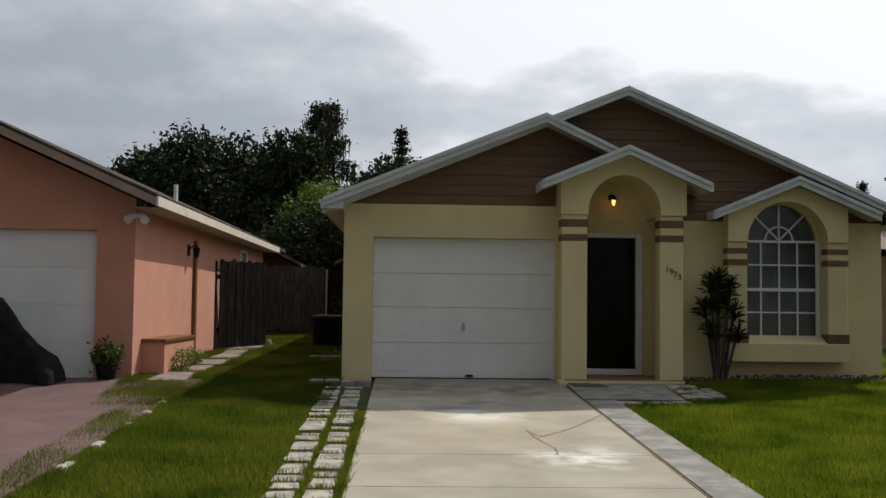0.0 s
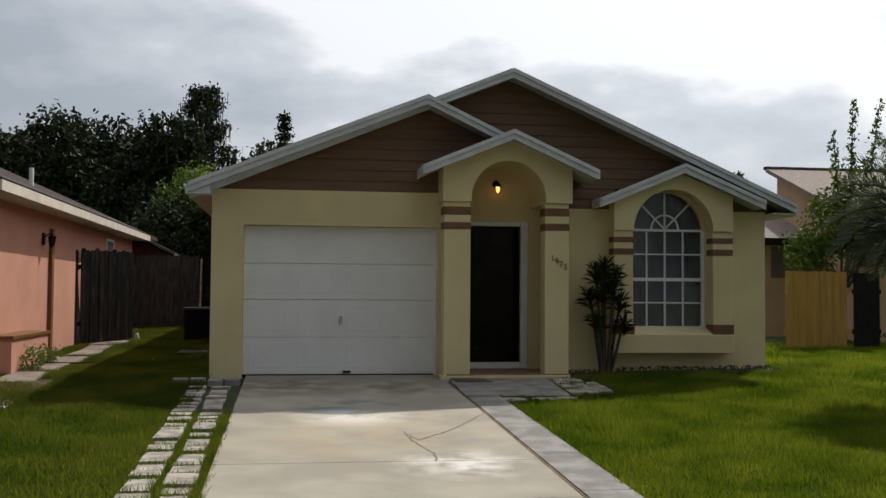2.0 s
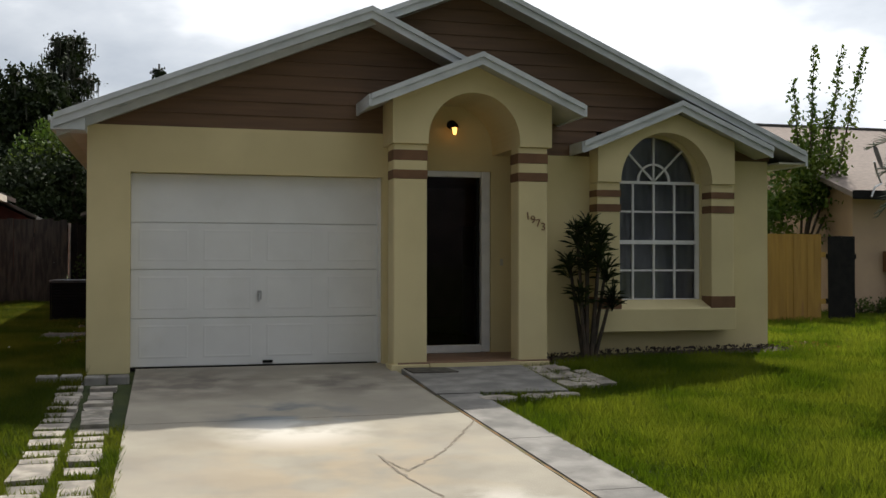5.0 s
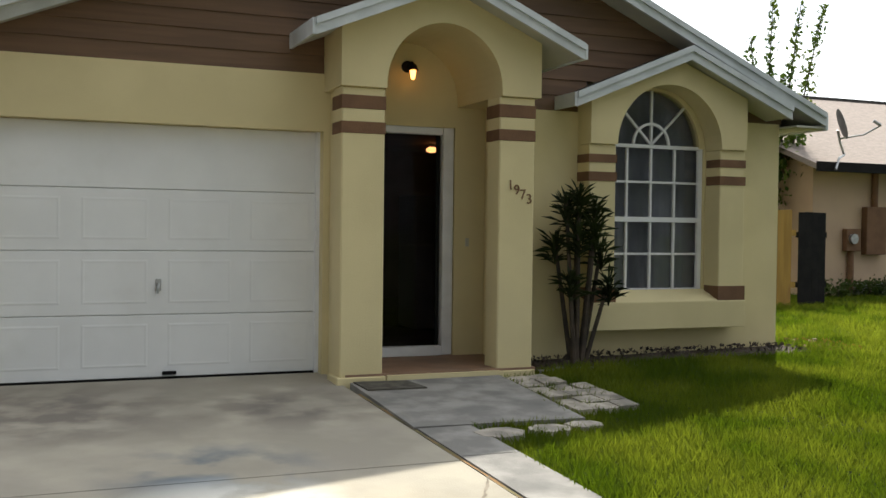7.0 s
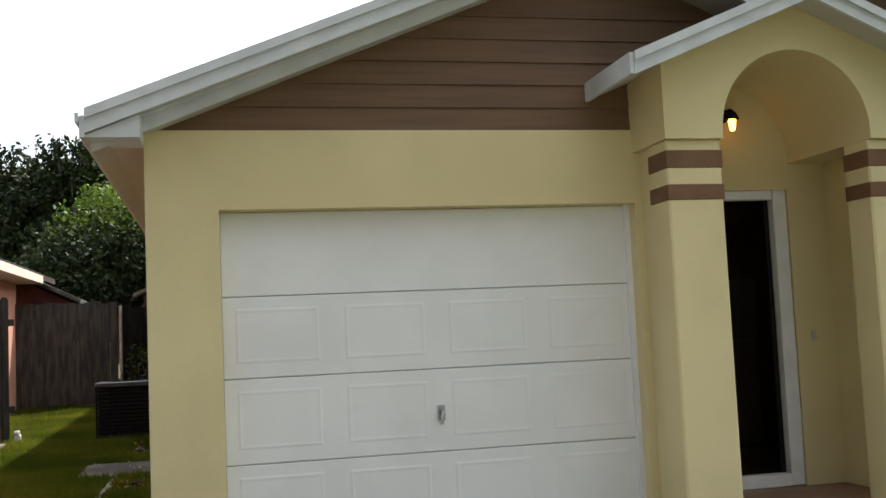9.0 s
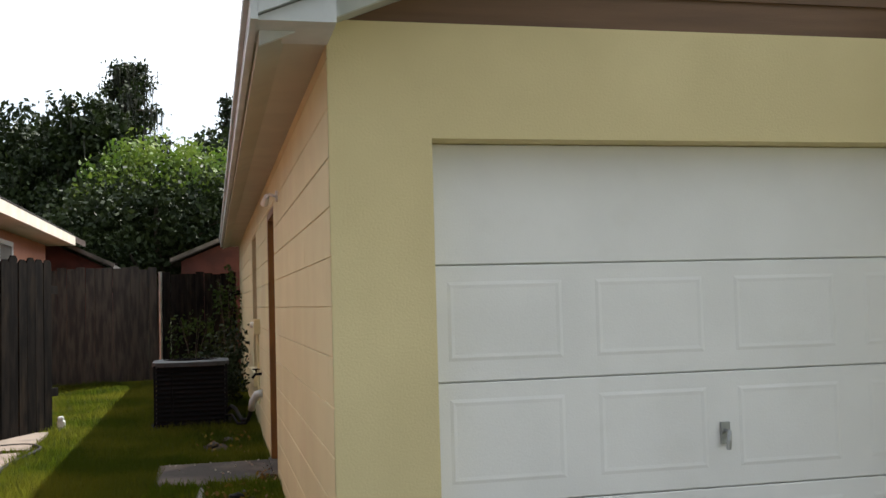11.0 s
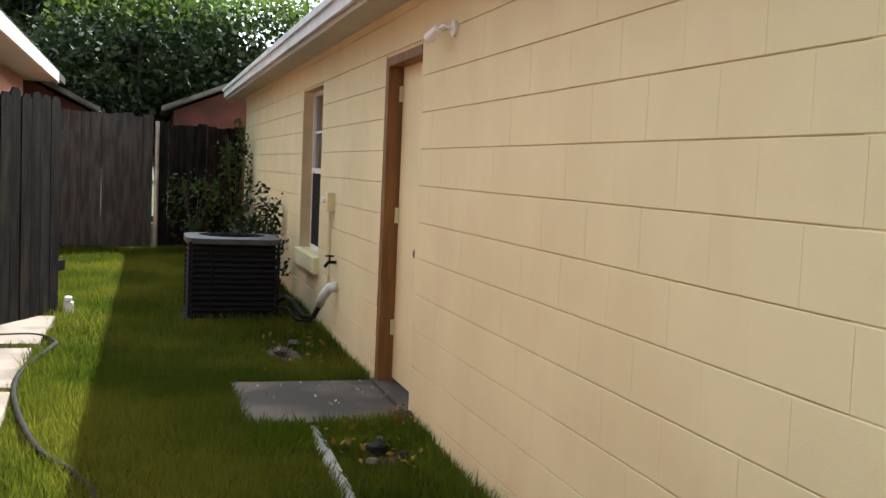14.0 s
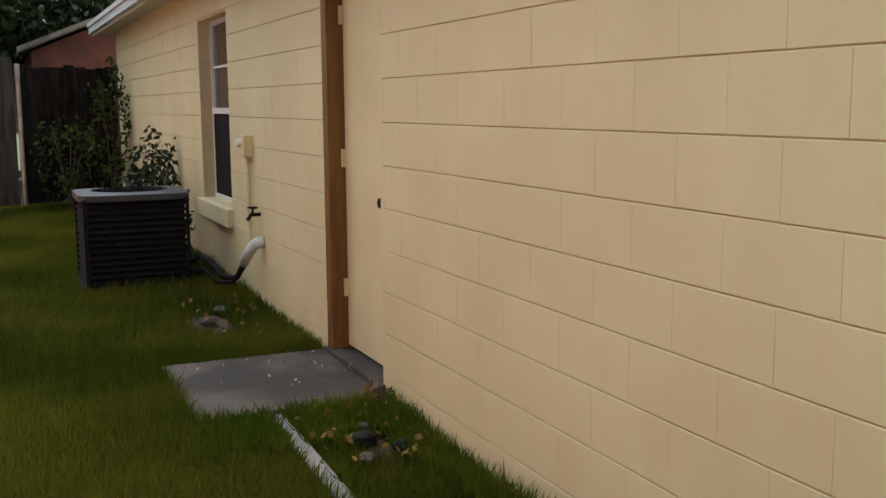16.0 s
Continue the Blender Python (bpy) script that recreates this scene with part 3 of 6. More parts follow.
# ---- window bay ----
def bay():
    cx, r, zs = 6.715, 0.615, 2.13
    bm = bmesh.new()
    outer = [(7.64, zs), (7.64, 2.655), (6.84, 2.985), (5.80, 2.60), (5.80, zs)]
    arch_plate(bm, outer, cx, zs, r, -0.15, 0.13, 26)
    part("bay_arch", bm, STUCCO, house, "stucco surround arched over the window")
    for x0, x1 in ((5.80, 6.10), (7.33, 7.64)):
        c = boxpart("pier", (x0, x1, -0.12, 0.13, 0.60, zs), STUCCO, house, "stucco window pier with brown bands", bevel=0.01)
        boxpart("band", (x0 - 0.006, x1 + 0.006, -0.127, 0.1, 1.95, 2.03), BAND, c, "painted brown stucco band")
        boxpart("band", (x0 - 0.006, x1 + 0.006, -0.127, 0.1, 1.77, 1.86), BAND, c, "painted brown stucco band")
        boxpart("band", (x0 - 0.012, x1 + 0.012, -0.135, 0.1, 0.59, 0.74), BAND, c, "painted brown stucco band")
    bm = bmesh.new()
    prism(bm, [(-0.14, 0.32), (0.13, 0.32), (0.13, 0.70), (-0.13, 0.60), (-0.14, 0.59)], 5.78, 7.66, "x")
    part("window_ledge", bm, STUCCO, house, "projecting stucco ledge under the window", bevel=0.006)
    w = boxpart("window", (6.08, 7.34, 0.27, 0.275, 0.66, 0.69), FRAMEW, house, "white arched window with a fan of muntins")
    wx0, wx1, wc = 6.12, 7.26, 6.69
    y0, y1 = 0.15, 0.185
    def bar(x0, x1, z0, z1, yy0=y0, name="muntin"):
        boxpart(name, (x0, x1, yy0, y1, z0, z1), FRAMEW, w)
    bar(wx0 - 0.05, wx0, 0.66, 2.15, name="window_frame")
    bar(wx1, wx1 + 0.05, 0.66, 2.15, name="window_frame")
    bar(wx0, wx1, 0.66, 0.71, name="window_frame")
    bar(wx0, wx1, 1.385, 1.435, y0 - 0.012, name="meeting_rail")
    bar(wx0, wx1, 2.135, 2.17)
    for z in (1.06, 1.79):
        bar(wx0, wx1, z - 0.011, z + 0.011, y0 + 0.006)
    for k in (1, 2, 3):
        x = wx0 + (wx1 - wx0) * k / 4
        for a, b in ((0.711, 1.049), (1.071, 1.384), (1.436, 1.779), (1.801, 2.134)):
            bar(x - 0.011, x + 0.011, a, b, y0 + 0.008)
    bm = bmesh.new()
    rr = 0.57
    prism(bm, arch(wc, 2.17, rr + 0.05, 24) + arch(wc, 2.17, rr, 24)[::-1], y0, y1)
    part("window_frame", bm, FRAMEW, w)
    bm = bmesh.new()
    prism(bm, arch(wc, 2.17, 0.225, 16) + arch(wc, 2.17, 0.20, 16)[::-1], y0 + 0.008, y1)
    part("muntin", bm, FRAMEW, w)
    for a in (45, 90, 135):
        c, s = math.cos(radians(a)), math.sin(radians(a))
        bm = bmesh.new()
        h = 0.011
        prism(bm, [(wc - s * h, 2.17 + c * h), (wc + s * h, 2.17 - c * h), (wc + c * rr + s * h, 2.17 + s * rr - c * h), (wc + c * rr - s * h, 2.17 + s * rr + c * h)], y0 + 0.01, y1)
        part("muntin", bm, FRAMEW, w)
    glass = clear_glass("window_glass", (0.72, 0.74, 0.77))
    bm = bmesh.new()
    prism(bm, [(wx0, 0.70), (wx1, 0.70), (wx1, 2.15)] + arch(wc, 2.15, rr, 20)[1:-1] + [(wx0, 2.15)], 0.187, 0.190)
    g = part("pane", bm, glass, w, "dark reflecting glass")
    g.visible_shadow = False
    bm = bmesh.new()
    zz = (0.64, 1.7, 2.80)
    cols = [[bm.verts.new((5.98 + 0.012 * k, 0.25 + 0.005 * math.sin(0.75 * k + 0.6 * math.sin(0.21 * k)) + 0.004 * n, z)) for n, z in enumerate(zz)] for k in range(121)]
    for c1, c2 in zip(cols, cols[1:]):
        for n in range(2):
            bm.faces.new((c1[n], c2[n], c2[n + 1], c1[n + 1]))
    part("curtain", bm, BLIND, w, "drawn grey sheer curtain behind the panes", smooth=True)
    # wall over the window
    bm = bmesh.new()
    prism(bm, [(5.98, 2.90), (5.98, 2.15), (6.12, 2.15)] + arch(wc, 2.15, rr, 20)[::-1][1:-1] + [(7.26, 2.15), (7.44, 2.15), (7.44, 2.90)], 0.14, 0.24)
    part("wall", bm, STUCCO, house)
    for x0, x1 in ((5.98, 6.07), (7.31, 7.44)):
        boxpart("wall", (x0, x1, 0.131, 0.24, 0.6, 2.149), STUCCO, house)


bay()

# ---- side wall things ----
B = 0.2085
BL = 0.415
SD0, SD1, SDZ0, SDZ1 = 3.94, 4.88, 0.11, 2.233
SW0, SW1, SWZ0, SWZ1 = 7.30, 8.44, 0.70, 2.235
boxpart("wall_core", (0.004, 0.2, 0.2, SD0, -0.3, 2.6), MORTAR, house, "inner leaf of the block wall")
boxpart("wall_core", (0.004, 0.2, SD0, SD1, SDZ1, 2.6), MORTAR, house, "inner leaf of the block wall")
boxpart("wall_core", (0.004, 0.2, SD1, SW0, -0.3, 2.6), MORTAR, house, "inner leaf of the block wall")
boxpart("wall_core", (0.004, 0.2, SW0, SW1, -0.3, SWZ0), MORTAR, house, "inner leaf of the block wall")
boxpart("wall_core", (0.004, 0.2, SW0, SW1, SWZ1, 2.6), MORTAR, house, "inner leaf of the block wall")
boxpart("wall_core", (0.004, 0.2, SW1, 14.3, -0.3, 2.6), MORTAR, house, "inner leaf of the block wall")

sd = boxpart("side_door", (0.095, 0.135, SD0 + 0.045, SD1 - 0.09, SDZ0 + 0.02, SDZ1 - 0.06), BLOCK, house, "flush side door painted peach, closed", bevel=0.003)
for dims in ((-0.004, 0.14, SD1 - 0.09, SD1, SDZ0, SDZ1), (-0.004, 0.14, SD0 + 0.04, SD1 - 0.09, SDZ1 - 0.06, SDZ1)):
    boxpart("door_frame", dims, DOORFRAME, sd, "brown stained wooden door frame", bevel=0.003)
boxpart("door_frame", (0.0, 0.14, SD0, SD0 + 0.04, SDZ0, SDZ1), BLOCK, sd, "peach painted door jamb")
for z in (0.42, 1.16, 1.95):
    boxpart("hinge", (0.07, 0.094, SD1 - 0.115, SD1 - 0.0905, z, z + 0.1), BLOCK, sd, "painted door hinge")
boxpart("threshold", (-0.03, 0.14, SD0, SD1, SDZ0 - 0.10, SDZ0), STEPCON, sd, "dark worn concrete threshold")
bm = bmesh.new()
tube(bm, [(0.094, 4.04, 1.02), (0.05, 4.04, 1.02)], 0.010, 8)
tube(bm, [(0.05, 4.04, 1.02), (0.03, 4.04, 1.02), (0.012, 4.04, 1.02)], 0.02, 10, 0.026)
tube(bm, [(0.094, 4.04, 0.96), (0.08, 4.04, 0.93), (0.075, 4.04, 0.88)], 0.006, 6)
part("knob", bm, DARK, sd, "dark door knob with a hanging key ring")

# dark plate close behind the pane, standing in for the unlit room
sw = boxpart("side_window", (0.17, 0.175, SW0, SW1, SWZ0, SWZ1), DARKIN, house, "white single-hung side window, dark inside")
for dims in ((0.10, 0.14, SW0, SW0 + 0.04, SWZ0, SWZ1), (0.10, 0.14, SW1 - 0.04, SW1, SWZ0, SWZ1), (0.10, 0.14, SW0 + 0.04, SW1 - 0.04, SWZ1 - 0.04, SWZ1), (0.10, 0.14, SW0 + 0.04, SW1 - 0.04, SWZ0, SWZ0 + 0.04), (0.09, 0.14, SW0 + 0.04, SW1 - 0.04, 1.44, 1.49), (0.115, 0.14, SW0 + 0.04, SW1 - 0.04, 1.83, 1.85)):
    boxpart("window_frame", dims, FRAMEW, sw, "white window frame")
bm = bmesh.new()
box(bm, 0.125, 0.128, SW0 + 0.04, SW1 - 0.04, SWZ0 + 0.04, SWZ1 - 0.04)
p = part("pane", bm, clear_glass("side_glass", (0.5, 0.52, 0.55)), sw, "dark window glass")
p.visible_shadow = False
boxpart("screen", (0.105, 0.108, SW0 + 0.04, SW1 - 0.04, SWZ0 + 0.04, 1.44), ACMETAL, sw, "dark insect screen over the lower sash")
bm = bmesh.new()
box(bm, -0.055, 0.10, SW0 - 0.03, SW1 + 0.03, 0.545, 0.699)
part("window_sill", bm, BLOCK, sw, "thick peach painted sill", bevel=0.008)

cam_light = thing("floodlight", (0, 3.36, 2.2), "white security floodlight on a round plate above the side door", "lamp")
bm = bmesh.new()
tube(bm, [(0.0, 3.34, 2.24), (-0.02, 3.34, 2.24)], 0.042, 14)
tube(bm, [(-0.02, 3.34, 2.24), (-0.06, 3.36, 2.255), (-0.08, 3.40, 2.24)], 0.011, 8)
part("bracket", bm, FRAMEW, cam_light, "white painted bracket")
bm = bmesh.new()
tube(bm, [(-0.08, 3.39, 2.245), (-0.085, 3.44, 2.23), (-0.09, 3.49, 2.215), (-0.092, 3.52, 2.205)], 0.020, 12, 0.031)
part("lamp_head", bm, FRAMEW, cam_light, "white tapered lamp head")
bm = bmesh.new()
tube(bm, [(-0.0922, 3.521, 2.205), (-0.0925, 3.525, 2.204)], 0.026, 12)
part("lens", bm, METAL, cam_light, "grey glass lens")

ebox = thing("outlet_box", (0, 6.62, 1.2), "peach painted outdoor socket box with a conduit below", "outlet")
boxpart("box_body", (-0.07, 0, 6.56, 6.69, 1.14, 1.30), BLOCK, ebox, bevel=0.006)
bm = bmesh.new()
tube(bm, [(-0.03, 6.62, 1.14), (-0.03, 6.62, 0.9), (-0.03, 6.61, 0.55), (-0.03, 6.60, 0.42)], 0.014, 8)
part("conduit", bm, BLOCK, ebox, "peach painted conduit with worn patches")
bm = bmesh.new()
tube(bm, [(-0.07, 6.66, 1.24), (-0.10, 6.66, 1.24)], 0.03, 10)
part("photo_cell", bm, FRAMEW, ebox, "round white photo cell")
tap = thing("tap", (0, 6.36, 0.74), "old brass garden tap on the block wall", "tap")
bm = bmesh.new()
tube(bm, [(0.0, 6.40, 0.74), (-0.07, 6.40, 0.74), (-0.10, 6.40, 0.70)], 0.014, 8)
tube(bm, [(-0.06, 6.40, 0.75), (-0.06, 6.40, 0.79)], 0.008, 6)
part("spout", bm, ACMETAL, tap, "dull metal spout")
bm = bmesh.new()
for k in range(8):
    a, b2 = 2 * math.pi * k / 8, 2 * math.pi * (k + 1) / 8
    tube(bm, [(-0.06 + 0.035 * math.cos(a), 6.40 + 0.035 * math.sin(a), 0.79), (-0.06 + 0.035 * math.cos(b2), 6.40 + 0.035 * math.sin(b2), 0.79)], 0.006, 5)
part("hand_wheel", bm, DARK, tap, "small round hand wheel")
duct = thing("line_cover", (0, 6.3, 0.45), "white pipe sleeve bringing hoses out of the wall", "pipe")
bm = bmesh.new()
tube(bm, [(0.0, 6.32, 0.55), (-0.06, 6.34, 0.54), (-0.10, 6.42, 0.46), (-0.11, 6.50, 0.38)], 0.042, 10, 0.036)
part("sleeve", bm, TRIM, duct, "dull white plastic elbow", smooth=True)
bm = bmesh.new()
tube(bm, [(-0.11, 6.49, 0.38), (-0.14, 6.62, 0.26), (-0.20, 6.80, 0.24), (-0.26, 7.00, 0.34), (-0.30, 7.15, 0.36), (-0.34, 7.34, 0.30)], 0.022, 8)
tube(bm, [(-0.10, 6.50, 0.37), (-0.16, 6.66, 0.22), (-0.24, 6.85, 0.20), (-0.30, 7.0, 0.28), (-0.36, 7.34, 0.24)], 0.014, 8)
part("hose", bm, DARK, duct, "black insulated refrigerant line", smooth=True)


def condenser():
    x0, x1, y0, y1, z0, z1 = -1.12, -0.34, 7.33, 8.11, 0.135, 0.84
    ac = thing("air_conditioner", ((x0 + x1) / 2, (y0 + y1) / 2, 0.13), "charcoal grey air-conditioning condenser on a thin pad beside the block wall", "air conditioner")
    boxpart("pad", (x0 - 0.05, x1 + 0.05, y0 - 0.05, y1 + 0.05, 0.08, z0), DARK, ac, "dark plastic pad")
    boxpart("coil", (x0 + 0.03, x1 - 0.03, y0 + 0.03, y1 - 0.03, z0, z1 - 0.03), DARK, ac, "black coil core")
    for k in range(13):
        z = z0 + 0.03 + 0.049 * k
        bm = bmesh.new()
        o = [(x0, y0), (x1, y0), (x1, y1), (x0, y1)]
        i_ = [(x0 + 0.028, y0 + 0.028), (x1 - 0.028, y0 + 0.028), (x1 - 0.028, y1 - 0.028), (x0 + 0.028, y1 - 0.028)]
        for q in range(4):
            p, p2, r, r2 = o[q], o[(q + 1) % 4], i_[q], i_[(q + 1) % 4]
            v = [bm.verts.new((*p, z)), bm.verts.new((*p2, z)), bm.verts.new((*r2, z + 0.026)), bm.verts.new((*r, z + 0.026)), bm.verts.new((*p, z - 0.004)), bm.verts.new((*p2, z - 0.004)), bm.verts.new((*r2, z + 0.02)), bm.verts.new((*r, z + 0.02))]
            for f in ((0, 1, 2, 3), (7, 6, 5, 4), (0, 4, 5, 1), (2, 6, 7, 3), (1, 5, 6, 2), (3, 7, 4, 0)):
                bm.faces.new([v[n] for n in f])
        part("louvre", bm, ACMETAL, ac)
    for px in (x0 - 0.004, x1 - 0.02):
        for py in (y0 - 0.004, y1 - 0.02):
            boxpart("corner_post", (px, px + 0.024, py, py + 0.024, z0, z1 - 0.03), ACMETAL, ac)
    boxpart("mid_post", (x0 + 0.18, x0 + 0.195, y0 - 0.006, y0 + 0.004, z0, z1 - 0.03), ACMETAL, ac)
    cxa, cya = (x0 + x1) / 2, (y0 + y1) / 2
    bm = bmesh.new()
    n = 32
    ring_o, ring_i, low = [], [], []
    for k in range(n):
        a = 2 * math.pi * k / n
        c, s = math.cos(a), math.sin(a)
        m = 0.415 / max(abs(c), abs(s))
        m = min(m, 0.53)
        ring_o.append(bm.verts.new((cxa + c * m, cya + s * m, z1)))
        low.append(bm.verts.new((cxa + c * m, cya + s * m, z1 - 0.045)))
        ring_i.append(bm.verts.new((cxa + c * 0.30, cya + s * 0.30, z1 + 0.012)))
    inn = [bm.verts.new((v.co.x, v.co.y, z1 - 0.06)) for v in ring_i]
    for k in range(n):
        j = (k + 1) % n
        bm.faces.new((ring_o[k], ring_o[j], ring_i[j], ring_i[k]))
        bm.faces.new((low[k], low[j], ring_o[j], ring_o[k]))
        bm.faces.new((ring_i[k], ring_i[j], inn[j], inn[k]))
    part("top_cover", bm, material("worn_grey_top", (0.045, 0.046, 0.052), (0.028, 0.028, 0.032), 0.6, 6), ac, "lighter worn top cover with a round opening")
    bm = bmesh.new()
    for rr in (0.06, 0.11, 0.16, 0.21, 0.26):
        pts = [(cxa + rr * math.cos(2 * math.pi * k / 24), cya + rr * math.sin(2 * math.pi * k / 24), z1 + 0.012) for k in range(25)]
        tube(bm, pts, 0.003, 4, cap=False)
    for k in range(8):
        a = 2 * math.pi * k / 8
        tube(bm, [(cxa, cya, z1 + 0.012), (cxa + 0.3 * math.cos(a), cya + 0.3 * math.sin(a), z1 + 0.01)], 0.003, 4)
    part("fan_guard", bm, ACMETAL, ac, "round wire fan guard")
    bm = bmesh.new()
    for k in range(3):
        a = 2 * math.pi * k / 3 + 0.4
        u, v2 = Vector((math.cos(a), math.sin(a), 0)), Vector((-math.sin(a), math.cos(a), 0))
        c0 = Vector((cxa, cya, z1 - 0.07))
        q = [c0 + u * 0.05 - v2 * 0.03, c0 + u * 0.27 - v2 * 0.10, c0 + u * 0.27 + v2 * 0.10 + Vector((0, 0, 0.03)), c0 + u * 0.05 + v2 * 0.03 + Vector((0, 0, 0.015))]
        vs = [bm.verts.new(p) for p in q] + [bm.verts.new(p - Vector((0, 0, 0.004))) for p in q]
        for f in ((0, 1, 2, 3), (7, 6, 5, 4), (0, 4, 5, 1), (1, 5, 6, 2), (2, 6, 7, 3), (3, 7, 4, 0)):
            bm.faces.new([vs[n2] for n2 in f])
    part("fan", bm, DARK, ac, "dark fan blades")


condenser()


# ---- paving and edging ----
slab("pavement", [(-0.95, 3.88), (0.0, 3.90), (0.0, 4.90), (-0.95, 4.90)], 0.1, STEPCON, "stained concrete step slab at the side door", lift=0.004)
slab("pavement", [(-0.65, 2.0), (-0.585, 2.0), (-0.55, 3.875), (-0.62, 3.875)], 0.08, GREYCON, "narrow half-buried concrete edging", lift=-0.012)

for col, (xa, xb) in enumerate(((-0.19, 0.04), (0.11, 0.33))):
    y = -0.95 - 0.1 * col
    k = 0
    while y > -10.5:
        ln = random.choice((0.42, 0.14, 0.16, 0.18, 0.2)) if y > -4.5 else random.choice((0.2, 0.38, 0.42, 0.22))
        sk = -0.014 * (y - ln / 2)
        j = lambda: random.uniform(-0.018, 0.018)
        o = slab("stepping_stone", [(xa + sk + j(), y + j()), (xb + sk + j(), y + j()), (xb + sk + j(), y - ln + j()), (xa + sk + j(), y - ln + j())], 0.07, STONE, "weathered pale concrete stepping block laid in the grass", lift=random.uniform(-0.012, 0.015), kind="")
        o["category"], o["group"] = "stepping stone", "stepping blocks beside the driveway"
        y -= ln + random.uniform(0.04, 0.13)
for k in range(4):
    o = boxpart("edging_block", (-0.42 + 0.225 * k, -0.215 + 0.225 * k, -0.72 + random.uniform(-0.02, 0.02), -0.58, -0.15, 0.03 + random.uniform(-0.015, 0.01)), GREYCON, None, "dark weathered edging block in front of the garage corner", bevel=0.015)
    o["category"], o["group"] = "edging block", "edging blocks at the garage corner"
mat = slab("doormat", [(3.32, -0.56), (3.78, -0.60), (3.84, -0.92), (3.34, -0.90)], 0.012, material("dark_mat", (0.05, 0.045, 0.035), (0.10, 0.09, 0.07), 0.95, 12), "thin dark doormat lying on the entry pad", lift=0.033, kind="")
mat["category"] = "doormat"
for r in range(6):
    for c in range(3):
        x0 = 4.71 + 0.19 * c - 0.01 * r
        y0 = -0.58 - 0.235 * r
        if c > 1 + r // 2:
            continue
        j = lambda: random.uniform(-0.02, 0.02)
        o = slab("paver", [(x0 + j(), y0 + j()), (x0 + 0.18 + j(), y0 + j()), (x0 + 0.18 + j(), y0 - 0.21 + j()), (x0 + j(), y0 - 0.21 + j())], 0.05, STONE, "pale square paver beside the entry pad", lift=random.uniform(0.0, 0.02), kind="")
        o["category"], o["group"] = "paver", "pale pavers beside the entry pad"
for x, y, s in ((3.80, -2.40, 0.19), (4.18, -2.38, 0.17), (4.50, -2.34, 0.15)):
    pts = [(x + s * math.cos(a) * random.uniform(0.85, 1.1), y + 0.75 * s * math.sin(a) * random.uniform(0.85, 1.1)) for a in [2 * math.pi * k / 7 for k in range(7)]]
    o = slab("stone", pts, 0.05, STONE, "flat pale stone lying at the lawn edge", lift=0.015, kind="")
    o["category"], o["group"] = "stone", "flat stones at the lawn edge"
for k in range(7):
    x = 5.12 + 0.19 * k
    o = boxpart("edging_stone", (x, x + 0.17, -0.46 + 0.03 * math.sin(2 * k), -0.40 + 0.03 * math.sin(2 * k), -0.05, 0.045 + random.uniform(-0.03, 0.01)), GREYCON, None, "weathered low edging stone along the mulch bed", bevel=0.012)
    o["category"], o["group"] = "edging stone", "edging stones along the bed"
slab("soil", [(5.06, -0.40), (8.35, -0.36), (8.38, 0.1), (5.06, 0.1)], 0.1, SOIL, "dark mulch bed along the front wall", lift=0.0)

# driveway crack, a thin sunken line, and drips
def ribbon(name, pts, w, mat, label, lift=0.004):
    bm = bmesh.new()
    prev = None
    for i, (x, y) in enumerate(pts):
        a = Vector((*pts[max(i - 1, 0)], 0))
        b = Vector((*pts[min(i + 1, len(pts) - 1)], 0))
        d = (b - a).normalized()
        nrm = Vector((-d.y, d.x, 0)) * w * random.uniform(0.5, 1.3)
        z = ground_z(x, y) + lift
        cur = (bm.verts.new((x + nrm.x, y + nrm.y, z)), bm.verts.new((x - nrm.x, y - nrm.y, z)))
        if prev:
            bm.faces.new((prev[0], prev[1], cur[1], cur[0]))
        prev = cur
    o = part(name, bm, mat, None, label, kind="structure")
    return o


def wander(pts, n=10, s=0.012):
    out = []
    for (x0, y0), (x1, y1) in zip(pts, pts[1:]):
        for k in range(n):
            f = k / n
            out.append((x0 + (x1 - x0) * f + random.uniform(-s, s), y0 + (y1 - y0) * f + random.uniform(-s, s)))
    return out + [pts[-1]]


CRACK = material("crack_dirt", (0.19, 0.16, 0.12), (0.27, 0.23, 0.18), 0.95, 10)
RUST = material("rusty_joint", (0.26, 0.15, 0.06), (0.14, 0.12, 0.05), 0.95, 4)
ribbon("crack", wander([(2.36, -4.85), (2.72, -4.38), (3.01, -3.85), (3.28, -3.32), (3.42, -3.2)]), 0.009, CRACK, "thin crack across the driveway")
ribbon("crack", wander([(2.36, -4.85), (2.25, -4.4), (2.30, -4.9), (2.42, -5.5), (2.40, -5.8)]), 0.008, CRACK, "thin crack across the driveway")
ribbon("joint", wander([(drive_x(3.255, -0.9), -0.9), (drive_x(3.255, -8), -8), (drive_x(3.255, -18), -18)], 40, 0.004), 0.012, RUST, "rust-stained joint beside the driveway", 0.002)

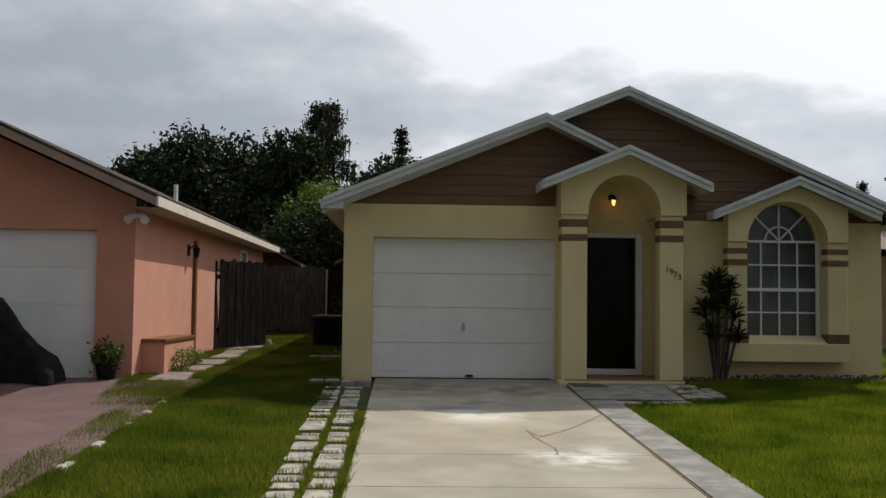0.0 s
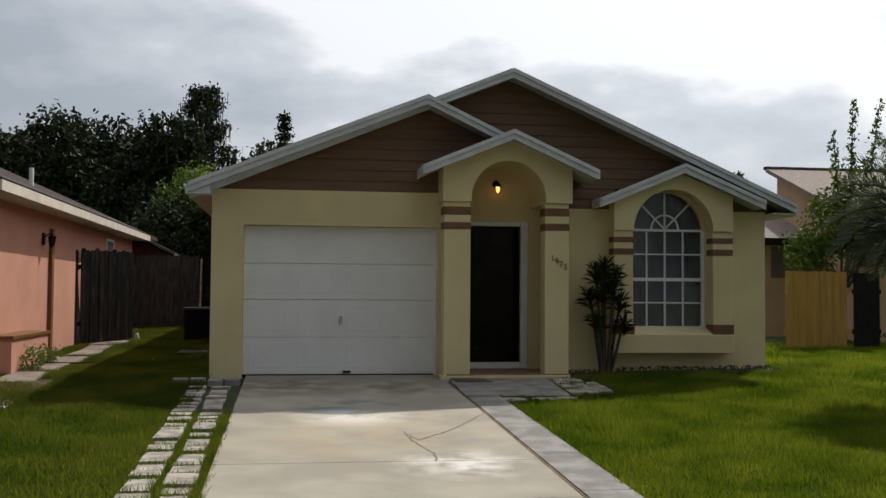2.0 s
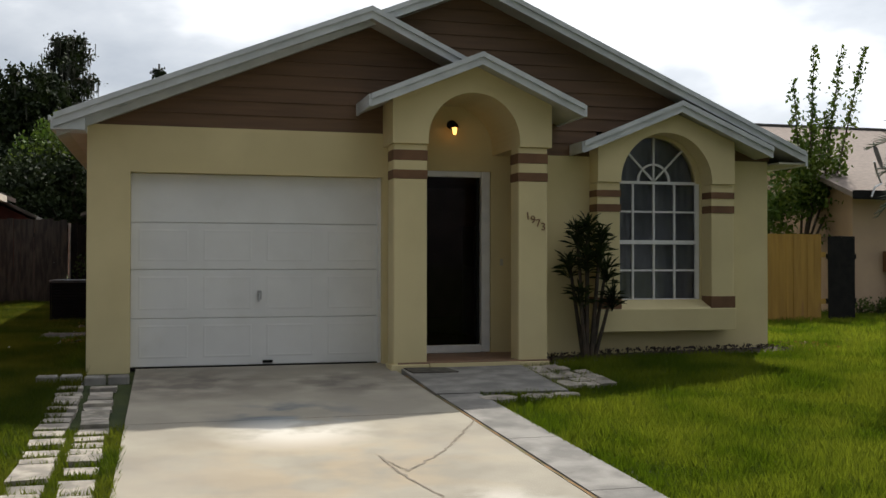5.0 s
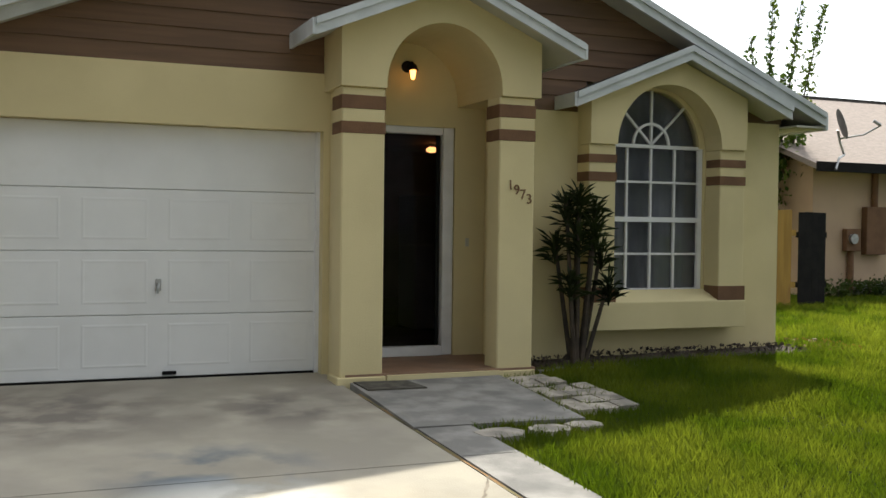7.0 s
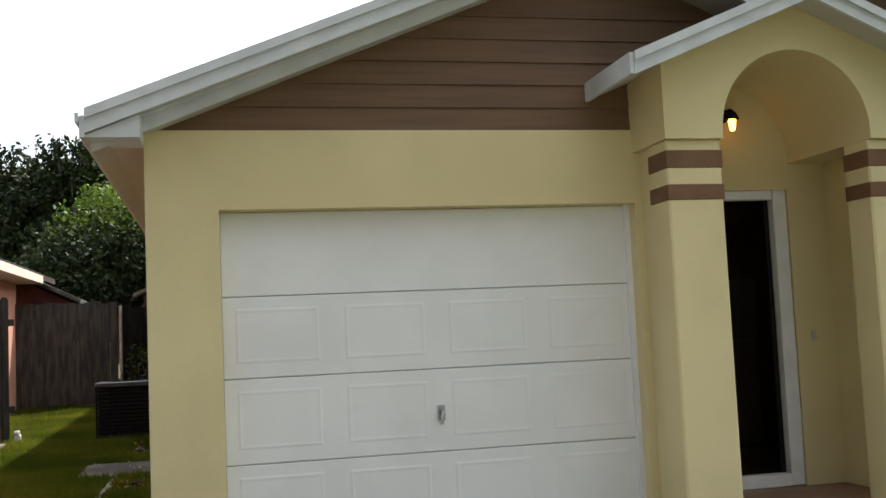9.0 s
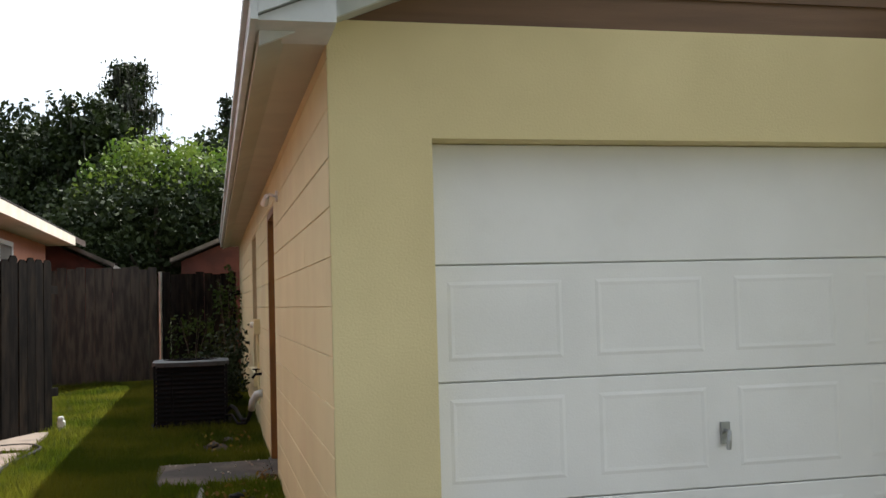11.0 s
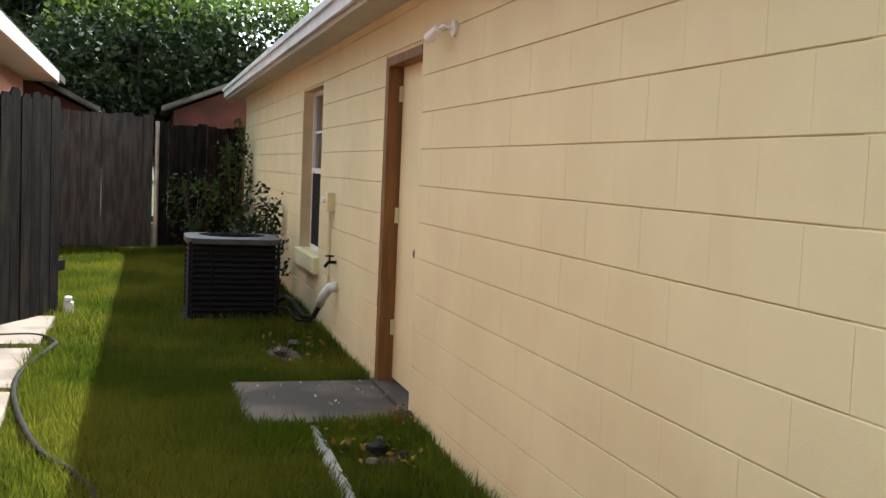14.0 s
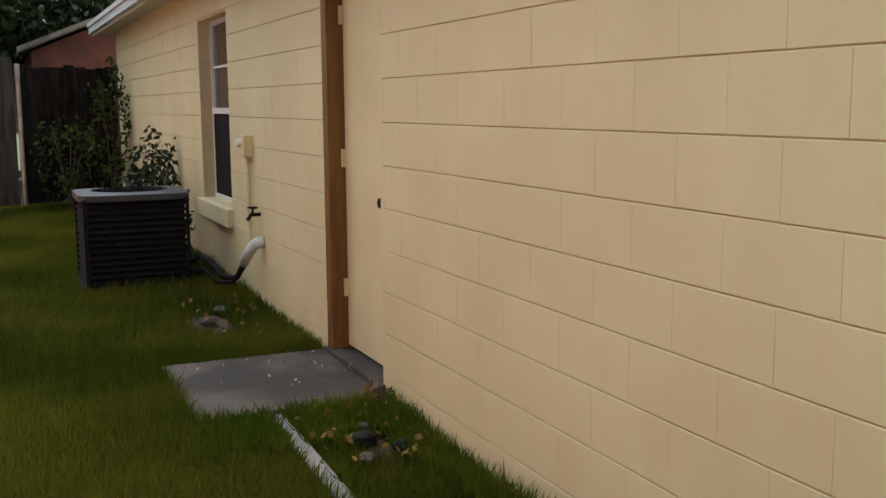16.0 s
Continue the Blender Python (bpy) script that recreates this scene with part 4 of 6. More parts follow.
# ---- garden hose ----
hose = thing("garden_hose", (-1.9, 3.9, 0.1), "black garden hose lying in loose bends over the grass", "hose")
bm = bmesh.new()
hp = [(-2.9, 2.2), (-2.4, 2.0), (-2.03, 2.02), (-1.79, 2.12), (-1.67, 2.38), (-1.69, 2.75), (-1.80, 3.1), (-1.96, 3.42), (-2.08, 3.85), (-2.17, 4.30), (-2.23, 4.7), (-2.25, 5.1), (-2.22, 5.5), (-2.14, 5.95), (-2.12, 6.25), (-2.28, 6.5), (-2.55, 6.48)]
def smooth_path(p, n=6):
    out = []
    for i in range(len(p) - 1):
        p0, p1, p2, p3 = [Vector(p[max(0, min(len(p) - 1, q))]) for q in (i - 1, i, i + 1, i + 2)]
        for k in range(n):
            t = k / n
            out.append(0.5 * ((2 * p1) + (p2 - p0) * t + (2 * p0 - 5 * p1 + 4 * p2 - p3) * t * t + (3 * p1 - p0 - 3 * p2 + p3) * t ** 3))
    return out + [Vector(p[-1])]
tube(bm, [(p.x, p.y, ground_z(p.x, p.y) + 0.017) for p in smooth_path(hp)], 0.019, 8)
part("hose_pipe", bm, DARK, hose, smooth=True)


# ---- fences ----
def picket_fence(name, a, b, base_fn, h, mat, label, w=0.14, gap=0.008, dogear=True, rails=True, jitter=0.02):
    """A board fence from a to b as one thing with each picket a part."""
    a, b = Vector((*a, 0)), Vector((*b, 0))
    L = (b - a).length
    d = (b - a) / L
    nrm = Vector((-d.y, d.x, 0))
    f = thing(name, (a.x, a.y, base_fn(a)), label, "fence")
    n = int(L / (w + gap))
    for k in range(n):
        p = a + d * (k * (w + gap))
        z = base_fn(p)
        hh = h + random.uniform(-jitter, jitter)
        lean = random.uniform(-0.008, 0.008)
        off = random.uniform(-0.006, 0.006)
        prof = [(0, 0), (w, 0), (w + lean, hh - 0.04), (w - 0.03 + lean, hh), (0.03 + lean, hh), (lean, hh - 0.04)] if dogear else [(0, 0), (w, 0), (w + lean, hh), (lean, hh)]
        bm = bmesh.new()
        front = [bm.verts.new(p + d * u + nrm * (off - 0.009) + Vector((0, 0, z + v))) for u, v in prof]
        back = [bm.verts.new(p + d * u + nrm * (off + 0.009) + Vector((0, 0, z + v))) for u, v in prof]
        m = len(prof)
        bm.faces.new(front)
        bm.faces.new(back[::-1])
        for i in range(m):
            bm.faces.new((front[i], back[i], back[(i + 1) % m], front[(i + 1) % m]))
        part("picket", bm, mat, f)
    if rails:
        for zz in (0.35, h - 0.4):
            bm = bmesh.new()
            pa, pb = a + nrm * 0.02, b + nrm * 0.02
            vs = []
            for q in (pa, pb):
                for du, dv in ((0, 0), (0.04, 0), (0.04, 0.09), (0, 0.09)):
                    vs.append(bm.verts.new(q + nrm * du + Vector((0, 0, base_fn(q) + zz + dv))))
            for fc in ((0, 1, 2, 3), (7, 6, 5, 4), (0, 4, 5, 1), (1, 5, 6, 2), (2, 6, 7, 3), (3, 7, 4, 0)):
                bm.faces.new([vs[i] for i in fc])
            part("rail", bm, mat, f)
    return f


gz = lambda p: ground_z(p.x, p.y) + 0.02
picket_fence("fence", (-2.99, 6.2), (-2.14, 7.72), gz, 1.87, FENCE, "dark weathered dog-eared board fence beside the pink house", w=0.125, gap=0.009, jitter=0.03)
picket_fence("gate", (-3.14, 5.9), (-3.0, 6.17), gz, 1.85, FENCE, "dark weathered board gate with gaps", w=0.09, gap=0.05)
picket_fence("fence", (-5.2, 12.1), (-1.34, 13.42), gz, 1.86, FENCE_GREY, "grey weathered board fence closing the back yard", dogear=False, gap=0.004, jitter=0.03)
picket_fence("fence", (-1.30, 13.45), (0.02, 13.95), gz, 1.76, FENCE, "dark stained board fence closing the back yard", dogear=False, gap=0.006, jitter=0.03)
bm = bmesh.new()
tube(bm, [(-1.33, 13.38, 0.2), (-1.33, 13.38, 2.05)], 0.03, 8)
fp = part("fence_post", bm, METAL, None, "light metal fence post")
fp["category"] = "post"
picket_fence("fence", (10.50, 3.86), (11.90, 3.92), lambda p: ground_z(p.x, p.y) - 0.06, 1.56, NEWWOOD, "new yellow pine board fence beside the neighbouring house", dogear=False, jitter=0.004, gap=0.003)
picket_fence("gate", (11.94, 3.93), (12.56, 3.97), lambda p: ground_z(p.x, p.y) - 0.06, 1.53, DARK, "near-black wooden board gate beside the pine fence", dogear=False, jitter=0.004, gap=0.004)
bm = bmesh.new()
box(bm, -2.16, -2.08, 7.62, 7.70, 0.12, 0.24)
box(bm, -2.15, -2.09, 7.60, 7.66, 0.24, 0.29)
wb = part("drain_cap", bm, FRAMEW, None, "small white plastic cap at the foot of the fence", bevel=0.01)
wb["category"] = "pipe cap"


# ---- pink house ----
pink = thing("pink_house", (-3.15, -0.2, 0), "salmon pink stucco bungalow with a white garage door", "house")
boxpart("wall", (-3.35, -3.15, -0.005, 12.9, -0.2, 2.55), PINK, pink, "salmon pink stucco side wall")
bm = bmesh.new()
prism(bm, [(-3.15, -0.2), (-3.15, 2.62), (-7.4, 4.50), (-11.6, 2.62), (-11.6, -0.2), (-6.4, -0.2), (-6.4, 2.16), (-3.71, 2.16), (-3.71, -0.2)], -0.2, -0.205 + 0.2)
part("wall", bm, PINK, pink, "salmon pink stucco gable front")
boxpart("wall", (-11.6, -11.4, 0.0, 12.9, -0.2, 2.55), PINK, pink)
boxpart("wall", (-11.4, -3.35, 12.7, 12.9, -0.2, 2.55), PINK, pink)
pd = boxpart("garage_door", (-6.4, -3.71, -0.10, -0.06, -0.05, 2.16), WHITE, pink, "plain white garage door")
for k in range(4):
    boxpart("door_section", (-6.39, -3.72, -0.112, -0.101, -0.04 + 0.55 * k, 0.50 + 0.55 * k), WHITE, pd)
PSL = 0.445
for s in (1, -1):
    xa = -2.75 if s == 1 else -12.0
    bm = bmesh.new()
    za = 2.66
    prism(bm, [(xa, za), (-7.4, za + 4.65 * PSL), (-7.4, za + 4.65 * PSL - 0.10), (xa, za - 0.10)], -0.6, 14.7)
    part("roof", bm, material("brown_shingle", (0.075, 0.055, 0.048), (0.045, 0.035, 0.03), 0.95, 14, 0.004, 30, spec=0.08), pink, "weathered brown shingle roof")
    bm = bmesh.new()
    prism(bm, [(xa, za - 0.05), (-7.4, za + 4.65 * PSL - 0.05), (-7.4, za + 4.65 * PSL - 0.18), (xa, za - 0.17)], -0.64, -0.605)
    part("fascia", bm, material("tan_fascia", (0.33, 0.25, 0.19), None, 0.8, 3), pink, "pale fascia board")
boxpart("fascia", (-2.75, -2.72, -0.64, 13.1, 2.49, 2.63), material("cream_fascia", (0.68, 0.60, 0.50), None, 0.6, 3), pink, "cream painted fascia board")
boxpart("soffit", (-3.15, -2.75, -0.2, 13.1, 2.49, 2.51), SOFFIT, pink, "painted soffit")
# raised shingle edge courses
bm = bmesh.new()
for k in range(41):
    y = -0.6 + 0.333 * k
    box(bm, -3.15, -2.74, y + 0.004, y + 0.325, 2.664, 2.672)
for v in bm.verts:
    v.co.z += (-2.75 - v.co.x) * PSL
part("shingle", bm, SHINGLE, pink, "dark shingle starter course", kind="stuff")
bm = bmesh.new()
tube(bm, [(-4.0, 6.0, 3.1), (-4.0, 6.0, 3.55)], 0.045, 10)
part("vent_pipe", bm, FRAMEW, pink, "white roof vent pipe")
bm = bmesh.new()
box(bm, -3.15, -3.09, 3.85, 4.0, 0.0, 2.25)
part("downpipe", bm, DOORFRAME, pink, "reddish brown wooden door edge board")
boxpart("side_window", (-3.16, -3.13, 9.2, 10.0, 1.3, 2.3), DARKIN, pink, "dark side window")
for dims in ((-3.149, -3.12, 9.12, 9.2, 1.25, 2.36), (-3.149, -3.12, 10.0, 10.08, 1.25, 2.36), (-3.149, -3.12, 9.2, 10.0, 2.3, 2.36)):
    boxpart("window_frame", dims, FRAMEW, pink, "white window frame")
wl = thing("wall_lamp", (-3.15, 3.4, 2.05), "unlit dark carriage lamp on the pink side wall", "lamp")
bm = bmesh.new()
box(bm, -3.15, -3.12, 3.34, 3.46, 1.95, 2.15)
tube(bm, [(-3.12, 3.4, 2.08), (-3.05, 3.4, 2.14), (-3.0, 3.4, 2.12)], 0.012, 6)
part("bracket", bm, DARK, wl)
bm = bmesh.new()
tube(bm, [(-3.0, 3.4, 2.14), (-3.0, 3.4, 2.10), (-3.0, 3.4, 2.0), (-3.0, 3.4, 1.90)], 0.02, 6, 0.02)
tube(bm, [(-3.0, 3.4, 2.10), (-3.0, 3.4, 1.93)], 0.075, 6, 0.05)
part("lantern", bm, DARK, wl, "dark lantern body")
fl = thing("floodlight", (-3.1, -0.25, 2.35), "white twin floodlight on the corner of the pink house", "lamp")
for dx in (-0.07, 0.09):
    bm = bmesh.new()
    tube(bm, [(-3.12, -0.21, 2.38), (-3.12 + dx, -0.27, 2.36), (-3.12 + 1.6 * dx, -0.36, 2.30)], 0.03, 10, 0.065)
    part("lamp_head", bm, FRAMEW, fl, "white lamp head")
pb = thing("planter", (-3.0, 1.3, 0.1), "low pink stucco planter box against the pink wall", "planter")
boxpart("planter_wall", (-2.86, -2.80, 0.3, 2.4, -0.05, 0.50), PINK, pb)
boxpart("planter_wall", (-3.148, -2.86, 0.3, 0.36, -0.05, 0.50), PINK, pb)
boxpart("planter_wall", (-3.148, -2.86, 2.34, 2.4, -0.05, 0.50), PINK, pb)
boxpart("coping", (-3.148, -2.77, 0.27, 2.43, 0.501, 0.545), DOORFRAME, pb, "brown coping board")
for k in range(6):
    y = -0.6 + 1.35 * k
    j = lambda: random.uniform(-0.08, 0.08)
    o = slab("paving_slab", [(-2.72 + j(), y), (-2.22 + 0.5 * j(), y + j()), (-2.24 + 0.5 * j(), y + 1.2), (-2.72 + j(), y + 1.2 + j())], 0.07, SLABCON, "pale worn paving slab beside the pink house", lift=0.02 + 0.006 * (k % 2), kind="")
    o["category"], o["group"] = "paving slab", "slabs along the pink house"
for k in range(5):
    y = -2.6 - 0.95 * k + random.uniform(-0.2, 0.2)
    o = boxpart("kerb_stone", (-2.06 + 0.02 * k, -1.97 + 0.02 * k, y, y + random.uniform(0.15, 0.32), ground_z(0, y) - 0.06, ground_z(0, y) + 0.025), STONE, None, "pale broken edging stone along the lawn", bevel=0.015)
    o["category"], o["group"] = "edging stone", "edging stones between lawn and red driveway"

# covered motorbike: a draped black tarp
cov = thing("covered_motorbike", (-4.8, -0.9, -0.04), "motorbike under a draped black cover by the garage door", "motorbike")
bm = bmesh.new()
prof = [(-5.9, 0.55), (-5.7, 0.85), (-5.45, 1.12), (-5.2, 1.22), (-5.0, 1.15), (-4.85, 0.95), (-4.7, 0.72), (-4.5, 0.52), (-4.3, 0.36), (-4.2, 0.15), (-4.18, -0.02)]
rows = []
for i, (x, z) in enumerate(prof):
    x += 0.32
    row = []
    for k in range(13):
        a = math.pi * k / 12
        wd = 0.32 * (0.6 + 0.4 * math.sin(i * 0.9)) * (1.2 - 0.3 * z)
        zz = -0.03 + (z + 0.03) * math.sin(a) ** 0.35 if 0 < k < 12 else -0.03
        row.append(bm.verts.new((x + 0.02 * math.sin(5 * a + i), -0.95 - wd * math.cos(a) * (1 + 0.10 * math.sin(4.0 * i + 3 * a)), zz)))
    rows.append(row)
for r1, r2 in zip(rows, rows[1:]):
    for k in range(12):
        bm.faces.new((r1[k], r1[k + 1], r2[k + 1], r2[k]))
bm.faces.new(rows[0])
part("cover", bm, material("black_fabric", (0.012, 0.012, 0.013), (0.02, 0.02, 0.021), 0.95, 6, spec=0.1), cov, "draped black cover", smooth=True)


for ob in (pink, wl, fl, pb):
    ob.location.x += 0.09


# ==== growth and back ground ====
# ---- neighbour on the other side ----
right = thing("tan_house", (13.3, 5.5, 0), "tan stucco bungalow with a shingled roof", "house")
TAN = material("tan_stucco", (0.55, 0.40, 0.27), (0.50, 0.36, 0.25), 0.9, 1.5, 0.004, 50, mottle=((0.38, 0.28, 0.2), 1.2, 0.55, 0.75, 0.4))
boxpart("wall", (13.3, 24, 5.5, 5.7, -0.2, 2.5), TAN, right)
boxpart("wall", (13.3, 13.5, 5.7, 8.4, -0.2, 2.5), TAN, right)
boxpart("wall", (11.8, 13.3, 8.4, 8.6, -0.2, 2.5), TAN, right)
boxpart("wall", (11.8, 12.0, 8.6, 15, -0.2, 2.5), TAN, right)
boxpart("window_pane", (12.1, 13.1, 8.37, 8.399, 1.6, 2.35), DARKIN, right, "dark window")
bm = bmesh.new()
vs = [bm.verts.new(p) for p in ((13.0, 5.1, 2.50), (24.5, 5.1, 2.50), (24.5, 10.5, 4.5), (13.0, 10.5, 4.5))]
bm.faces.new(vs)
vs2 = [bm.verts.new((v.co.x, v.co.y, v.co.z - 0.1)) for v in vs]
bm.faces.new(vs2[::-1])
for k in range(4):
    bm.faces.new((vs[k], vs2[k], vs2[(k + 1) % 4], vs[(k + 1) % 4]))
part("roof", bm, TANROOF, right, "faded tan shingle roof slope")
bm = bmesh.new()
vs = [bm.verts.new(p) for p in ((11.6, 8.0, 2.50), (13.0, 8.0, 2.50), (13.0, 10.5, 3.5), (11.6, 10.5, 3.5))]
bm.faces.new(vs)
part("roof", bm, TANROOF, right, "faded tan shingle roof slope")
bm = bmesh.new()
ga = [bm.verts.new((13.32, y, z)) for y, z in ((5.5, 2.45), (10.5, 2.45), (10.5, 4.38), (5.5, 2.56))]
gb = [bm.verts.new((v.co.x + 0.15, v.co.y, v.co.z)) for v in ga]
bm.faces.new(ga)
bm.faces.new(gb[::-1])
for k in range(4):
    bm.faces.new((ga[k], gb[k], gb[(k + 1) % 4], ga[(k + 1) % 4]))
part("gable_wall", bm, TAN, right, "tan stucco gable end")
boxpart("ridge_cap", (13.0, 24.5, 10.45, 10.62, 4.47, 4.55), SHINGLE, right, "dark ridge cap")
boxpart("fascia", (13.0, 24.5, 5.06, 5.099, 2.36, 2.53), DARK, right, "dark painted fascia")
boxpart("fascia", (11.6, 13.0, 7.96, 7.999, 2.36, 2.53), DARK, right, "dark painted fascia")
boxpart("meter_box", (14.42, 14.89, 5.36, 5.5, 0.92, 1.78), BAND, right, "dark brown electrical panel", bevel=0.01)
boxpart("meter_box", (13.98, 14.31, 5.38, 5.5, 0.98, 1.38), BAND, right, "small brown meter box", bevel=0.01)
bm = bmesh.new()
tube(bm, [(14.11, 5.32, 1.2), (14.11, 5.38, 1.2)], 0.09, 14)
part("meter", bm, METAL, right, "round glass meter")
for pts, r in (([(14.68, 5.45, 1.78), (14.68, 5.45, 2.5)], 0.06), ([(14.14, 5.45, 0.98), (14.14, 5.45, 0.0)], 0.06)):
    bm = bmesh.new()
    tube(bm, pts, r, 10)
    part("conduit", bm, BAND, right, "brown electrical conduit")
for x in (14.35, 14.85):
    bm = bmesh.new()
    tube(bm, [(x, 5.38, 0.28), (x, 5.5, 0.28)], 0.14, 14)
    box(bm, x - 0.05, x + 0.05, 5.40, 5.5, -0.1, 0.2)
    part("gas_meter", bm, METAL, right, "grey round utility meter on a stub pipe")
dish = thing("satellite_dish", (13.6, 5.3, 2.55), "grey satellite dish on a bent mast at the roof edge", "satellite dish")
bm = bmesh.new()
tube(bm, [(13.35, 5.02, 2.40), (13.5, 5.1, 2.60), (13.8, 5.3, 2.68), (13.7, 5.3, 2.9), (13.6, 5.25, 3.1)], 0.022, 8)
part("mast", bm, METAL, dish, "bent grey steel mast")
bm = bmesh.new()
q = Matrix.Translation((13.62, 5.2, 3.2)) @ Euler((radians(72), 0, radians(62))).to_matrix().to_4x4()
rings = []
for i in range(5):
    rr = 0.24 * i / 4
    rings.append([bm.verts.new(q @ Vector((rr * 0.9 * math.cos(2 * math.pi * k / 18), rr * 1.15 * math.sin(2 * math.pi * k / 18), 0.35 * rr * rr))) for k in range(18)] if i else [bm.verts.new(q @ Vector((0, 0, 0)))])
for k in range(18):
    bm.faces.new((rings[0][0], rings[1][k], rings[1][(k + 1) % 18]))
for a, b in zip(rings[1:], rings[2:]):
    for k in range(18):
        bm.faces.new((a[k], b[k], b[(k + 1) % 18], a[(k + 1) % 18]))
part("reflector", bm, material("grey_dish_paint", (0.16, 0.16, 0.17), (0.11, 0.11, 0.12), 0.6, 5), dish, "dark oval reflector", smooth=True)
bm = bmesh.new()
tube(bm, [(13.6, 5.22, 2.95), (13.95, 5.0, 3.02), (14.18, 4.85, 3.18)], 0.016, 6)
tube(bm, [(14.18, 4.85, 3.18), (14.08, 4.92, 3.26)], 0.03, 8)
part("feed_arm", bm, METAL, dish, "grey feed arm with its horn")

for ob in (right, dish):
    ob.location.x += 0.33

# ---- sheds behind the fence ----
def shed(x0, x1, y0, y1, ze, zr, label):
    sh = thing("shed", (x0, y0, 0.2), label, "shed")
    xm = (x0 + x1) / 2
    RED = bpy.data.materials.get("barn_red") or material("barn_red", (0.12, 0.036, 0.028), (0.08, 0.026, 0.02), 0.85, 3)
    bm = bmesh.new()
    prism(bm, [(x0, 0.2), (x1, 0.2), (x1, ze), (xm, zr), (x0, ze)], y0, y1)
    part("wall", bm, RED, sh, "dark red board wall")
    for s, xe in ((-1, x0), (1, x1)):
        bm = bmesh.new()
        prism(bm, [(xe + s * 0.18, ze - 0.04), (xm, zr + 0.05), (xm, zr + 0.12), (xe + s * 0.18, ze + 0.03)], y0 - 0.15, y1)
        part("roof", bm, SHINGLE, sh, "dark shingle roof")
        bm = bmesh.new()
        prism(bm, [(xe + s * 0.2, ze - 0.02), (xm, zr + 0.06), (xm, zr + 0.13), (xe + s * 0.2, ze + 0.05)], y0 - 0.18, y0 - 0.151)
        part("trim", bm, bpy.data.materials.get("faded_trim") or material("faded_trim", (0.20, 0.17, 0.14), (0.09, 0.075, 0.06), 0.9, 3), sh, "faded trim board")
    return sh


shed(-1.05, 1.5, 15.6, 18.4, 2.32, 2.85, "dark red garden shed with a gabled roof behind the fence")
shed(-4.6, -2.35, 14.6, 16.8, 2.2, 2.75, "dark red shed with a gabled roof behind the grey fence")


# ---- leaves ----
RNG = np.random.default_rng(7)


def quads_to_part(name, P, mat, parent, label="", kind=""):
    """P: n x 4 x 3 corner places, as one mesh of separate leaves."""
    n = len(P)
    me = bpy.data.meshes.new(name)
    me.vertices.add(n * 4)
    me.vertices.foreach_set("co", np.ascontiguousarray(P, dtype=np.float32).reshape(-1))
    me.loops.add(n * 4)
    me.loops.foreach_set("vertex_index", np.arange(n * 4, dtype=np.int32))
    me.polygons.add(n)
    me.polygons.foreach_set("loop_start", np.arange(0, n * 4, 4, dtype=np.int32))
    me.update(calc_edges=True)
    me.materials.append(mat)
    ob = new(name, me)
    if parent:
        ob.parent = parent
        ob.matrix_basis = Matrix.Translation(-origin_of(parent))
    return tagged(ob, label, kind=kind)


def leaves(C, size, aspect=0.55, droop=0.0):
    """Diamond leaves of random turn at the places C."""
    n = len(C)
    u = RNG.normal(size=(n, 3))
    u[:, 2] -= droop
    u /= np.linalg.norm(u, axis=1)[:, None]
    w = np.cross(u, RNG.normal(size=(n, 3)))
    w /= np.linalg.norm(w, axis=1)[:, None]
    s = size * RNG.uniform(0.6, 1.3, (n, 1))
    return np.stack([C - u * s * 0.5, C + w * s * aspect * 0.5, C + u * s * 0.5, C - w * s * aspect * 0.5], 1)


def clumps(centres, radii, n_clump, per_clump, spread):
    """Leaf places in small clumps on and in lumpy ellipsoids."""
    out = []
    for (c, r) in zip(centres, radii):
        d = RNG.normal(size=(n_clump, 3))
        d /= np.linalg.norm(d, axis=1)[:, None]
        rad = RNG.uniform(0.35, 1.08, (n_clump, 1)) ** 0.5
        cc = np.array(c) + d * rad * np.array(r)
        for p in cc:
            out.append(p + RNG.normal(size=(per_clump, 3)) * spread * RNG.uniform(0.6, 1.3))
    return np.concatenate(out)


def trunk_and_limbs(parent, base, top, r, limbs, mat=None):
    bm = bmesh.new()
    b, t = Vector(base), Vector(top)
    pts = [b.lerp(t, f) + Vector((random.uniform(-1, 1), random.uniform(-1, 1), 0)) * r * 0.6 * (0 < f < 1) for f in (0, 0.2, 0.4, 0.6, 0.8, 1)]
    tube(bm, pts, r, 9, r * 0.25)
    part("trunk", bm, mat or BARK, parent, "rough brown trunk")
    for f, end in limbs:
        bm = bmesh.new()
        a = b.lerp(t, f)
        e = Vector(end)
        mid = a.lerp(e, 0.5) + Vector((0, 0, 0.12 * (e - a).length))
        tube(bm, [a, a.lerp(mid, 0.5), mid, mid.lerp(e, 0.6), e], r * 0.4, 6, r * 0.08)
        part("limb", bm, mat or BARK, parent)


